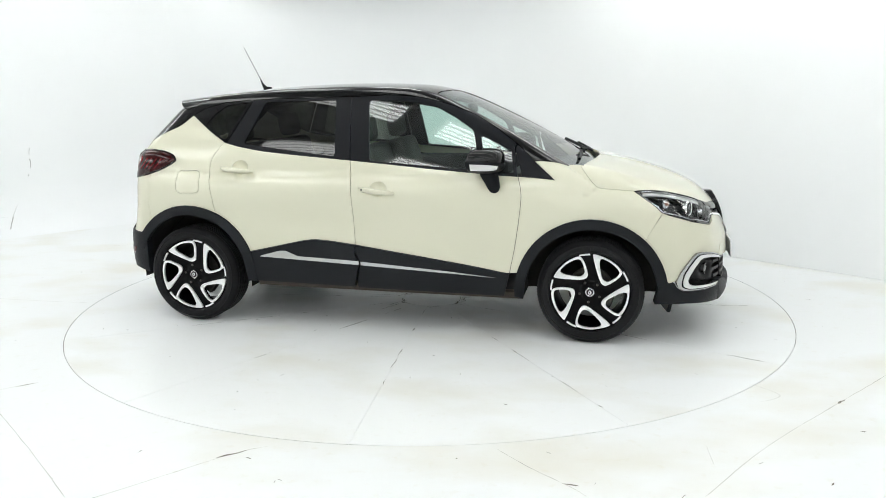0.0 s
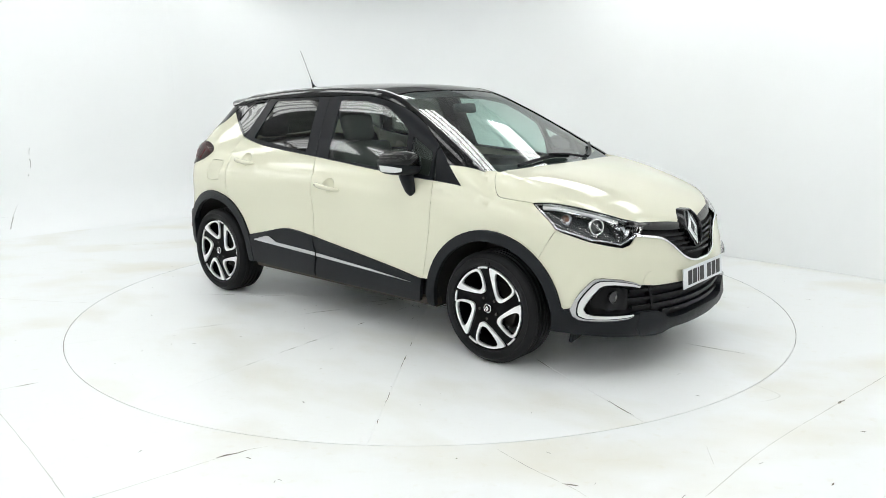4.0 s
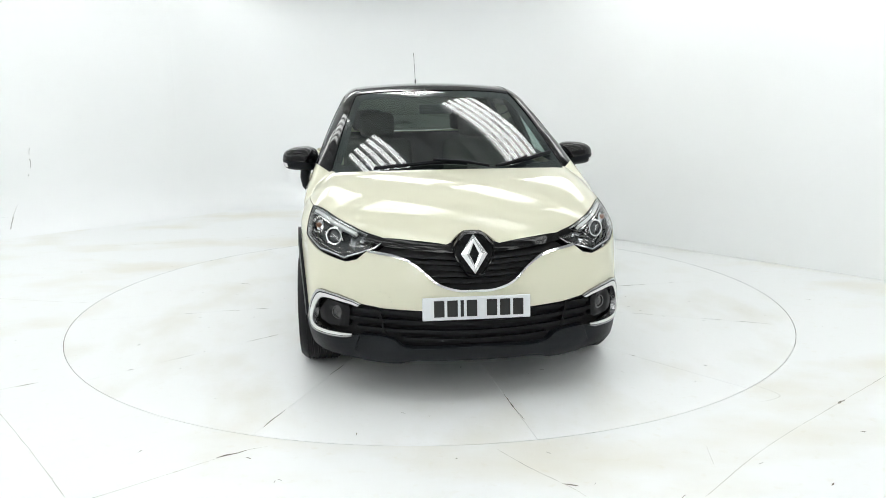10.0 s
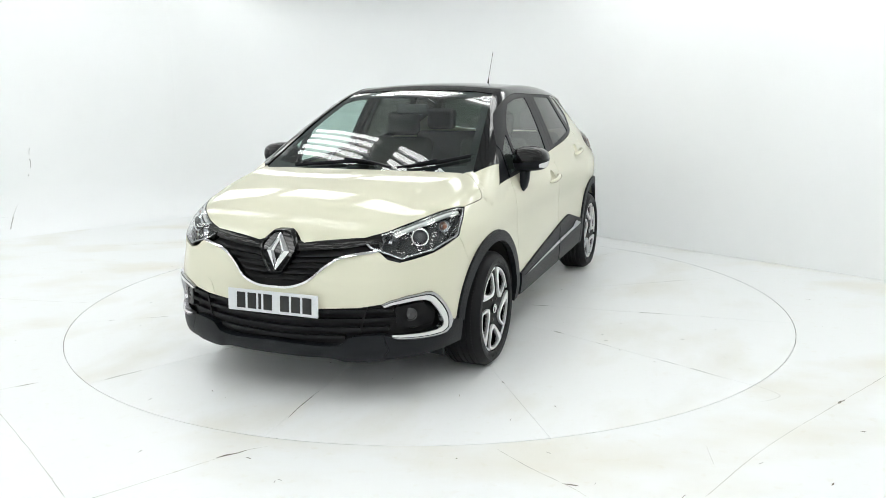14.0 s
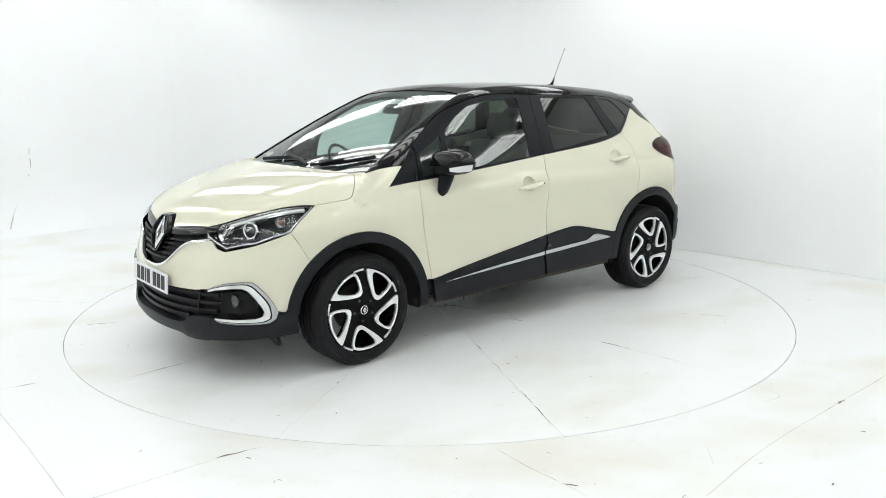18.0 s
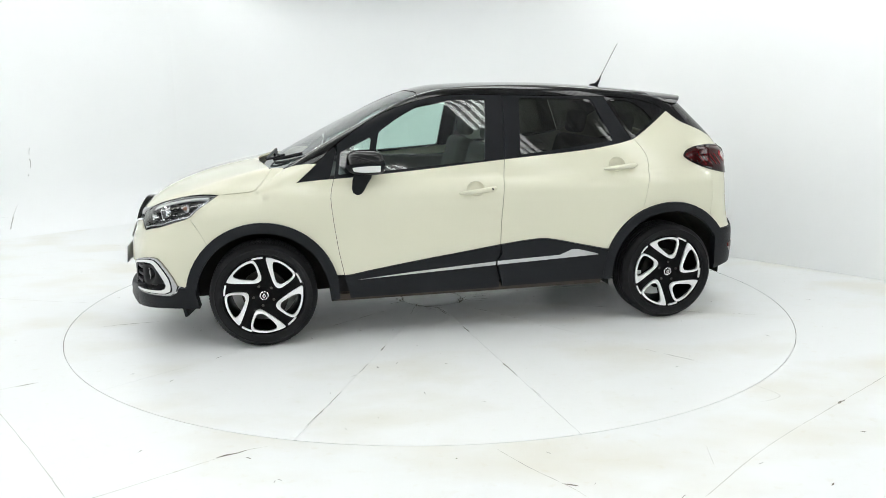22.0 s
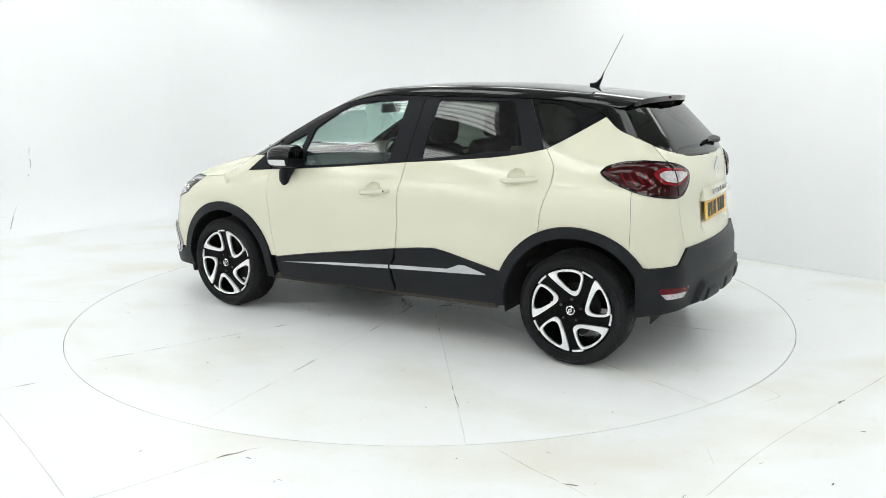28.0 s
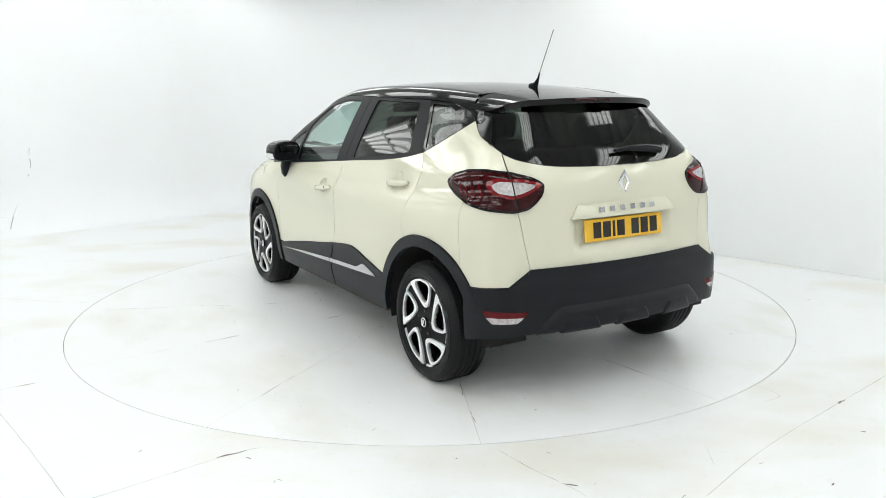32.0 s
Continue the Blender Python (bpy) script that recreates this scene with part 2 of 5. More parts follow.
def fill(poly, holes, step):
    """Triangles inside an outline with holes, with points spread over the inside."""
    loops = [split_edges(np.array(poly), step)] + [split_edges(np.array(h), step) for h in holes]
    lo, hi = loops[0].min(0), loops[0].max(0)
    gx, gy = np.arange(lo[0], hi[0], step), np.arange(lo[1], hi[1], step)
    grid = np.array([(x + (j % 2) * step / 2, y) for j, y in enumerate(gy) for x in gx]) if len(gx) and len(gy) else np.zeros((0, 2))
    if len(grid):
        ok = inside(grid, loops[0])
        for h in loops[1:]:
            ok &= ~inside(grid, h)
        edge = np.concatenate(loops)
        near = np.array([np.min(np.sum((edge - g) ** 2, 1)) for g in grid]) if len(grid) else np.zeros(0)
        grid = grid[ok & (near > (0.55 * step) ** 2)]
    verts = np.concatenate(loops + [grid])
    edges, k = [], 0
    for l in loops:
        edges += [(k + i, k + (i + 1) % len(l)) for i in range(len(l))]
        k += len(l)

    v, _, f, *_ = geometry.delaunay_2d_cdt([Vector(q) for q in verts], edges, [], 0, 1e-6)
    v = np.array([tuple(q) for q in v])
    f = np.array([t for t in f if len(t) == 3])
    mid = v[f].mean(1)
    ok = inside(mid, loops[0])
    for h in loops[1:]:
        ok &= ~inside(mid, h)
    return v, f[ok]


def border(faces):
    count = {}
    for a, b, c in faces:
        for e in ((a, b), (b, c), (c, a)):
            count[e] = 1
    return [e for e in count if (e[1], e[0]) not in count]


# ---- the shape of the car body (x forward, y left, z up; origin between the axles on the ground) ----
def curve(pts):
    """A smooth monotone curve through (x, y) pairs."""
    xs, ys = np.array(pts, float).T
    h, d = np.diff(xs), np.diff(ys) / np.diff(xs)
    m = np.concatenate([[d[0]], (d[:-1] + d[1:]) / 2, [d[-1]]])
    flat = np.concatenate([[False], d[:-1] * d[1:] <= 0, [False]])
    m[flat] = 0
    for i in range(len(d)):
        lim = 3 * abs(d[i])
        m[i], m[i + 1] = np.clip(m[i], -lim, lim), np.clip(m[i + 1], -lim, lim)
    def at(x):
        x = np.clip(np.asarray(x, float), xs[0], xs[-1])
        i = np.clip(np.searchsorted(xs, x) - 1, 0, len(d) - 1)
        t = (x - xs[i]) / h[i]
        return ((1 + 2 * t) * (1 - t) ** 2 * ys[i] + t * (1 - t) ** 2 * h[i] * m[i]
                + t * t * (3 - 2 * t) * ys[i + 1] + t * t * (t - 1) * h[i] * m[i + 1])
    return at


def poly(mid, lo, hi, *terms):
    """A polynomial about mid, held level outside lo to hi."""
    return lambda x: np.polyval(terms, np.clip(np.asarray(x, float), lo, hi) - mid)


def smax(a, b, k):
    h = np.maximum(k - np.abs(a - b), 0) / k
    return np.maximum(a, b) + h * h * k / 4


WIDTH = curve([(.12, .80), (.25, .845), (.40, .868), (.55, .866), (.72, .858), (.84, .866), (.92, .860), (.98, .840), (1.05, .803), (1.15, .762), (1.30, .695), (1.46, .612), (1.56, .55)])
GLASS_WIDTH = poly(1.25, .9, 1.7, -0.25355, -0.46284, 0.71883)
TAIL_LOW = curve([(-2.0, .10), (-1.7, .056), (-1.3, .008), (-.9, 0.), (.6, 0.), (1.0, .004), (1.3, .008), (1.7, .05), (2.2, .16)])
TAIL_HIGH = curve([(-2.0, .20), (-1.4, .094), (-.8, .022), (-.1, 0), (.4, .01), (1.1, .045), (1.6, .10), (2.2, .25)])
NOSE = curve([(.10, 2.00), (.16, 2.08), (.22, 2.14), (.28, 2.165), (.36, 2.158), (.50, 2.155), (.60, 2.142), (.66, 2.124), (.74, 2.112), (.82, 2.085), (.95, 2.02), (1.1, 1.93)])
BONNET = poly(1.7478, 1.0, 2.35, -0.48124, -0.56924, -0.3553, -0.37126, -0.34663, 0.97196)
STERN = curve([(0.15, -1.828), (0.25, -1.882), (0.32, -1.913), (0.45, -1.926), (0.56, -1.924), (0.63, -1.903), (0.7, -1.89), (0.8, -1.874), (0.9, -1.865), (1.0, -1.86), (1.07, -1.847), (1.13, -1.822), (1.2, -1.772), (1.3, -1.681), (1.4, -1.588), (1.5, -1.495)])
SCREEN = poly(1.2786, 0.93, 1.64, -1.2517, -0.71848, -2.01478, 0.82455)
ROOF = poly(-0.5142, -1.95, 1.1, -0.00098, -0.009, -0.06208, 0.02683, 1.55768)


def side(x, y, z):
    up = np.clip((z - .95) / .45, 0, 1)
    up = up * up * (3 - 2 * up)
    s = WIDTH(z) - TAIL_LOW(x) * (1 - up) - TAIL_HIGH(x) * up
    # swell over the wheels and the rear haunch
    s = s + .018 * np.exp(-((x - 1.3) / .5) ** 2 - ((z - .70) / .22) ** 2) + .016 * np.exp(-((x + 1.32) / .5) ** 2 - ((z - .80) / .22) ** 2)
    # waist of the front wing under the bonnet edge
    s = s - .038 * np.exp(-((x - 1.3) / .38) ** 2 - ((z - .975) / .15) ** 2)
    return np.abs(y) - s


def glass_side(x, y, z):
    """The sides of the greenhouse: one smooth inward lean, with the rear haunch below the quarter window."""
    up = np.clip((z - .95) / .45, 0, 1)
    up = up * up * (3 - 2 * up)
    s = GLASS_WIDTH(z) - TAIL_LOW(x) * (1 - up) - TAIL_HIGH(x) * up
    return np.abs(y) - s - .008 * np.exp(-((x + 1.55) / .28) ** 2 - ((z - 1.10) / .14) ** 2)


def core(x, y, z, flank=None):
    return smax((flank or side)(x, y, z), (STERN(z) + .18 * y * y - x) * .97, .16)


def lower(x, y, z):
    n = x - NOSE(z) + .34 * y * y
    flat = np.clip((1.75 - x) / .60, 0, 1)
    crown = .13 - .090 * flat * flat * (3 - 2 * flat)
    t = (z - BONNET(x) + crown * y * y + .9 * np.maximum(np.abs(y) - .62, 0) ** 2) * .93
    return smax(smax(core(x, y, z), n * .95, .16), t, .13)


def upper(x, y, z):
    w = (x - SCREEN(z) + .22 * y * y) * .46
    t = z - ROOF(x) + .10 * y * y
    return smax(smax(w, t, .05), core(x, y, z, glass_side), .07)


def both(x, y, z):
    return np.minimum(lower(x, y, z), upper(x, y, z))


def meet(f, o, d, reach=5.0, n=400):
    """First place where rays from outside enter f <= 0."""
    o, d = np.atleast_2d(np.asarray(o, float)), np.atleast_2d(np.asarray(d, float))
    d = d / np.linalg.norm(d, axis=1, keepdims=True)
    lo, at, hi = np.zeros(len(o)), np.zeros(len(o)), np.full(len(o), np.nan)
    live = np.arange(len(o))
    for i in range(n):
        v = f(*(o[live] + at[live, None] * d[live]).T)
        found = v <= 0
        hi[live[found]] = at[live[found]]
        live, v = live[~found], v[~found]
        lo[live] = at[live]
        at[live] += np.maximum(v * 0.7, 0.004)
        live = live[at[live] < reach]
        if not len(live):
            break
    for _ in range(18):
        m = (lo + hi) / 2
        v = f(*(o + m[:, None] * d).T) <= 0
        hi, lo = np.where(v, m, hi), np.where(v, lo, m)
    return o + hi[:, None] * d


# ways of looking at the body, to lay outlines on it: (2D outline point) -> (ray origin, ray direction), and back
def view(way, across, up, far=2.5):
    d, e1, e2 = (np.array(v, float) / np.linalg.norm(v) for v in (way, across, up))
    return (lambda q: (q[:, :1] * e1 + q[:, 1:] * e2 - d * far, np.repeat(d[None], len(q), 0)), lambda p: np.stack([p @ e1, p @ e2], 1))


def round_view(cx, sign):
    def rays(q):
        out = np.stack([sign * np.cos(q[:, 0]), np.sin(q[:, 0]), 0 * q[:, 0]], 1)
        return np.stack([cx + 0 * q[:, 0], 0 * q[:, 0], q[:, 1]], 1) + out * 1.5, -out
    return rays, lambda p: np.stack([np.arctan2(p[:, 1], sign * (p[:, 0] - cx)), p[:, 2]], 1)


SIDE = view((0, -1, 0), (1, 0, 0), (0, 0, 1))
TOP = view((0, 0, -1), (1, 0, 0), (0, 1, 0))
FRONT = view((-1, 0, 0), (0, 1, 0), (0, 0, 1))
REAR = view((1, 0, 0), (0, 1, 0), (0, 0, 1))
PILLAR = view((-0.6, -0.62, -0.5), (-0.62, 0.6, 0), (-0.3, -0.31, 0.744))
RAIL = view((0, -0.7, -0.7), (1, 0, 0), (0, -0.7, 0.7))
NOSE_ROUND = round_view(1.2, 1)
TAIL_ROUND = round_view(-1.0, -1)
LAMP = view((-0.60, -0.58, -0.55), (-0.69, 0.72, 0), (-0.395, -0.38, 0.834))


def trace(f, how, pts):
    """Outline points laid on the body: places in space."""
    return meet(f, *how[0](np.array([tuple(p) for p in pts], float)), 4.5, 450)


def slope(f, p):
    e = 1e-3
    x, y, z = p.T
    g = np.stack([f(x + e, y, z) - f(x - e, y, z), f(x, y + e, z) - f(x, y - e, z), f(x, y, z + e) - f(x, y, z - e)], 1)
    return g / (np.linalg.norm(g, axis=1, keepdims=True) + 1e-9)


def flip(p):
    return np.asarray(p) * np.array((1, -1, 1))


def panel(name, outline, how, f, mat, parent, label="", lift=0.0, gap=0.002, thick=0.012, step=0.035, holes=(), sides=(1,), places=False, push=None):
    """A piece of the body's skin with real thickness, cut to an outline that is laid on the shape f."""
    poly = how[1](np.array(outline)) if places else np.array([tuple(p) for p in outline], float)
    keep = [poly[0]]
    for q in poly[1:]:
        if np.linalg.norm(q - keep[-1]) > 2e-3:
            keep.append(q)
    if np.linalg.norm(keep[0] - keep[-1]) < 2e-3:
        keep.pop()
    poly = inset(np.array(keep), gap) if gap else np.array(keep)
    v2, faces = fill(poly, [np.array([tuple(p) for p in h], float) for h in holes], step)
    p = meet(f, *how[0](v2), 4.5, 450)
    bad = np.isnan(p[:, 0])
    if bad.any():
        good = np.where(~bad)[0]
        for i in np.where(bad)[0]:
            p[i] = p[good[np.argmin(np.sum((v2[good] - v2[i]) ** 2, 1))]]
    n = slope(f, p)
    p = p + n * lift
    if push is not None:
        p = p + n * push(v2)[:, None]
    tri = p[faces]
    turned = np.sum(np.cross(tri[:, 1] - tri[:, 0], tri[:, 2] - tri[:, 0]) * n[faces[:, 0]], 1) < 0
    faces[turned] = faces[turned][:, ::-1]
    if push is not None:
        fn = np.cross(p[faces[:, 1]] - p[faces[:, 0]], p[faces[:, 2]] - p[faces[:, 0]])
        n = np.zeros_like(p)
        for k in range(3):
            np.add.at(n, faces[:, k], fn)
        n /= np.linalg.norm(n, axis=1, keepdims=True) + 1e-12
    rim = border([tuple(t) for t in faces])
    verts, normals, quads = list(p), list(n), []
    at = {}
    for a, b in rim:
        along = p[b] - p[a]
        out = np.cross(along, n[a])
        out /= np.linalg.norm(out) + 1e-9
        base = len(verts)
        verts += [p[a], p[b], p[b] - n[b] * thick, p[a] - n[a] * thick]
        normals += [out] * 4
        quads.append((base + 1, base, base + 3, base + 2))
    made = []
    for s in sides:
        vv, nn = (np.array(verts), np.array(normals)) if s > 0 else (flip(verts), flip(normals))
        ff = [tuple(t) for t in faces] + quads
        if s < 0:
            ff = [t[::-1] for t in ff]
        made.append(mesh_part(name, vv, ff, mat, parent, label, normals=nn))
    return made


def plate(name, outline, holes, y0, y1, mat, parent, label="", step=1.0, m=None):
    """A flat plate in the x-z plane, from y0 to y1."""
    v2, faces = fill(np.array([tuple(p) for p in outline], float), [np.array([tuple(p) for p in h], float) for h in holes], step)
    n = len(v2)
    verts = [(x, y0, z) for x, z in v2] + [(x, y1, z) for x, z in v2]
    ff = [tuple(t) for t in faces] + [tuple(t + n)[::-1] for t in faces]
    ff += [(b, a, a + n, b + n) for a, b in border([tuple(t) for t in faces])]
    if m is not None:
        verts = [tuple(m @ Vector(v)) for v in verts]
    ob = mesh_part(name, verts, ff, mat, parent, label)
    bm = bmesh.new()
    bm.from_mesh(ob.data)
    bmesh.ops.recalc_face_normals(bm, faces=bm.faces[:])
    bm.to_mesh(ob.data)
    bm.free()
    return ob


# ---- the studio ----
TABLE_R = 2.466
WALL_A = (0.74, 0.67)   # outward normal of the wall beside the table
WALL_B = (-0.67, 0.74)  # outward normal of the far wall
A_DIST, B_DIST, C_DIST, D_DIST, ROOM_H = 2.86, 5.5, 7.0, 8.5, 3.05


def ring_face(r0, r1, z, seg=180):
    return [(r * math.cos(2 * math.pi * i / seg), r * math.sin(2 * math.pi * i / seg), z) for r in (r0, r1) for i in range(seg)]


def build_floor():
    seg = 180
    verts = ring_face(TABLE_R + 0.0028, 30.0, 0.0, seg)
    faces = [(i, i + seg, (i + 1) % seg + seg, (i + 1) % seg) for i in range(seg)]
    floor = mesh_part("floor", verts, faces, FLOOR_PAINT, None)
    tagged(floor, "white painted concrete floor with cracks and yellowish stains", "floor", kind="structure")
    verts = ring_face(TABLE_R - 0.03, TABLE_R + 0.03, -0.025, seg)
    groove = mesh_part("floor_groove", verts, faces, SEAM, None)
    tagged(groove, "narrow dark gap round the turntable", "floor gap", kind="structure")
    return floor


def crack(name, pts, width, parent, z=0.0012, seed=1, mat=None, wander=0.01):
    """A thin uneven dark line laid along points on the floor."""
    rnd = random.Random(seed)
    line = flow([np.array(p, float) for p in pts], 0.05)
    verts, faces = [], []
    for i, q in enumerate(line):
        a, b = line[max(i - 1, 0)], line[min(i + 1, len(line) - 1)]
        d = (b - a) / (np.linalg.norm(b - a) + 1e-9)
        nrm = np.array((-d[1], d[0]))
        w = width * rnd.uniform(0.25, 1.0) * (0.2 if i in (0, len(line) - 1) else 1)
        q = q + nrm * rnd.uniform(-wander, wander)
        verts += [(*(q + nrm * w / 2), z), (*(q - nrm * w / 2), z)]
        if i:
            faces.append((2 * i - 2, 2 * i - 1, 2 * i + 1, 2 * i))
    return mesh_part(name, verts, faces, mat or SEAM, parent)


def build_table():
    table = new("turntable")
    tagged(table, "round white turntable floor of twelve wedge-shaped steel plates", "turntable", kind="structure")
    for k in range(12):
        a0, a1 = radians(5 + 30 * k), radians(35 + 30 * k)
        n = 16
        bm = bmesh.new()
        half = 0.0007
        outer = [(TABLE_R * math.cos(a0 + (a1 - a0) * i / n), TABLE_R * math.sin(a0 + (a1 - a0) * i / n)) for i in range(n + 1)]
        inner = [(0.22 * math.cos(a1 - (a1 - a0) * i / 4), 0.22 * math.sin(a1 - (a1 - a0) * i / 4)) for i in range(5)]
        loop = inset(np.array(outer + inner), half)
        top = [bm.verts.new((x, y, 0.0)) for x, y in loop]
        low = [bm.verts.new((x, y, -0.012)) for x, y in loop]
        bm.faces.new(top)
        for i in range(len(top)):
            bm.faces.new((top[i], low[i], low[(i + 1) % len(low)], top[(i + 1) % len(top)]))
        part("table_plate", bm, TABLE_PAINT, table)
    bm = bmesh.new()
    lathe(bm, [(0.001, 0), (0.21, 0), (0.215, -0.012)], 40)
    for v in bm.verts:
        v.co = (v.co.x, v.co.z, v.co.y - 0.001)
    part("table_hub", bm, TABLE_PAINT, table, "round white centre plate with a cracked edge")
    bm = bmesh.new()
    lathe(bm, [(0.001, 0), (TABLE_R - 0.01, 0)], 90)
    for v in bm.verts:
        v.co = (v.co.x, v.co.z, -0.014)
    part("table_bed", bm, SEAM, table)
    # scuffs along the seams and round the hub
    for k in range(12):
        a = radians(5 + 30 * k)
        rnd = random.Random(k)
        for j in range(5):
            r0 = rnd.uniform(0.3, 2.2)
            r1 = r0 + rnd.uniform(0.04, 0.22)
            b = rnd.uniform(-0.004, 0.004)
            crack("scuff", [(r0 * math.cos(a), r0 * math.sin(a)), (r1 * math.cos(a + b), r1 * math.sin(a + b))], rnd.uniform(0.003, 0.009), table, 0.0012, 40 + 7 * k + j, wander=0.003)
    for j in range(16):
        rnd = random.Random(90 + j)
        a, r = rnd.uniform(0, 6.28), rnd.uniform(0.20, 0.25)
        pts = [(q * math.cos(a + 0.14 * i), q * math.sin(a + 0.14 * i)) for i, q in enumerate((r, r + rnd.uniform(-0.02, 0.03), r + rnd.uniform(-0.02, 0.03), r + rnd.uniform(-0.02, 0.05)))]
        crack("scuff", pts, rnd.uniform(0.005, 0.013), table, 0.0013, 200 + j, wander=0.008)
        a += rnd.uniform(0.0, 0.5)
        r = rnd.uniform(0.22, 0.30)
        e = r + rnd.uniform(0.06, 0.24)
        crack("scuff", [(r * math.cos(a), r * math.sin(a)), (e * math.cos(a + 0.15), e * math.sin(a + 0.15))], rnd.uniform(0.003, 0.008), table, 0.0014, 300 + j, wander=0.008)
    # chipped paint: dark flecks singly and in loose strings
    rnd = random.Random(31)
    for j in range(90):
        a, r, d, l = rnd.uniform(0, 6.28), 2.4 * math.sqrt(rnd.uniform(0.02, 1)), rnd.uniform(0, 3.1), rnd.uniform(0.006, 0.03)
        x, y = r * math.cos(a), r * math.sin(a)
        crack("paint_chip", [(x, y), (x + l * math.cos(d), y + l * math.sin(d))], rnd.uniform(0.004, 0.009), table, 0.0013, 600 + j, SEAM if j % 3 else FAINT, wander=0.002)
    return table


def build_walls():
    # the wall beside the table, square to the floor; the far wall, which runs into the floor in a soft cove; a rounded corner between them
    r, th = 2.2, 0.12
    made = []
    a_end, b_end = B_DIST - r, A_DIST - r   # along each wall, from the foot of its normal
    corner = (WALL_A[0] * b_end + WALL_B[0] * a_end, WALL_A[1] * b_end + WALL_B[1] * a_end)
    def strip(name, line, label, cove):
        verts, faces = [], []
        for i, ((x, y), (nx, ny)) in enumerate(line):
            c = cove * i / (len(line) - 1) + 0.004 if name == "wall_corner" else cove
            rows = [(0.0, 0.0)] if not c else [(c * (1 - math.sin(radians(a))), c * (1 - math.cos(radians(a)))) for a in range(0, 91, 10)]
            rows = rows + [(0.0, z) for z in np.linspace(c + 0.3, ROOM_H, 8)]
            verts += [(x - nx * o, y - ny * o, z + 0.0015) for o, z in rows] + [(x + nx * th, y + ny * th, ROOM_H), (x + nx * th, y + ny * th, 0.0)]
        k = len(rows) + 2
        for i in range(len(line) - 1):
            for j in range(k - 1):
                faces.append((i * k + j, (i + 1) * k + j, (i + 1) * k + j + 1, i * k + j + 1))
        ob = mesh_part(name, verts, faces, WALL_PAINT, None, smooth=True)
        ob.data.set_sharp_from_angle(angle=radians(40))
        made.append(tagged(ob, label, "wall", kind="structure"))
    tA, tB = (-WALL_A[1], WALL_A[0]), (-WALL_B[1], WALL_B[0])
    line_a = [((WALL_A[0] * A_DIST + tA[0] * s, WALL_A[1] * A_DIST + tA[1] * s), WALL_A) for s in np.linspace(-D_DIST, a_end, 24)]
    strip("wall_east", line_a, "plain white painted wall, slightly scuffed at its foot", 0.0)
    line_c = []
    for i in range(13):
        c, s = math.cos(radians(90 * i / 12)), math.sin(radians(90 * i / 12))
        n = (WALL_A[0] * c + WALL_B[0] * s, WALL_A[1] * c + WALL_B[1] * s)
        line_c.append(((corner[0] + n[0] * r, corner[1] + n[1] * r), n))
    strip("wall_corner", line_c, "rounded white corner between two studio walls", 0.5)
    line_b = [((WALL_B[0] * B_DIST + tB[0] * s, WALL_B[1] * B_DIST + tB[1] * s), WALL_B) for s in np.linspace(-b_end, C_DIST, 20)]
    strip("wall_north", line_b, "white painted wall curving softly into the floor", 0.5)
    # cracked paint and a low hatch in the far wall
    north = made[-1]
    def on_wall(along, z):
        k = max(1 - z / 0.5, 0.0)
        d = B_DIST - 0.006 - 0.5 * (1 - math.sqrt(1 - k * k))
        return (WALL_B[0] * d - WALL_A[0] * along, WALL_B[1] * d - WALL_A[1] * along, z)
    rnd = random.Random(5)
    for run, w in (([(1.091, 0.914), (1.106, 0.833)], 0.005), ([(1.105, 0.79), (1.104, 0.74), (1.109, 0.687)], 0.005), ([(1.13, 0.63), (1.142, 0.60)], 0.004), ([(1.54, 0.185), (1.438, 0.177), (1.376, 0.176)], 0.004), ([(1.376, 0.176), (1.41, 0.118), (1.445, 0.068)], 0.011), ([(1.445, 0.068), (1.60, 0.068)], 0.004), ([(1.376, 0.176), (1.33, 0.24), (1.291, 0.299)], 0.003)):
        verts, faces = [], []
        for i, (a, z) in enumerate(flow(run, 0.03)):
            k, o = w * rnd.uniform(0.2, 0.6), rnd.uniform(-0.006, 0.006)
            verts += [on_wall(a + o - k, z), on_wall(a + o + k, z)]
            if i:
                faces.append((2 * i - 2, 2 * i - 1, 2 * i + 1, 2 * i))
        mesh_part("wall_crack", verts, faces, SEAM, north)
    for name, n, d, a0, a1 in (("wall_west", (-WALL_A[0], -WALL_A[1]), C_DIST, -B_DIST, D_DIST), ("wall_south", (-WALL_B[0], -WALL_B[1]), D_DIST, -C_DIST, A_DIST)):
        t = (-n[1], n[0])
        line = [((n[0] * d + t[0] * s, n[1] * d + t[1] * s), n) for s in np.linspace(a0 - 0.2, a1 + 0.2, 10)]
        strip(name, line, "plain white painted studio wall", 0.0)


def to_room(u, v, z):
    """Room axes: u along the outward normal of the near wall, v along that of the far wall."""
    return (WALL_A[0] * u + WALL_B[0] * v, WALL_A[1] * u + WALL_B[1] * v, z)


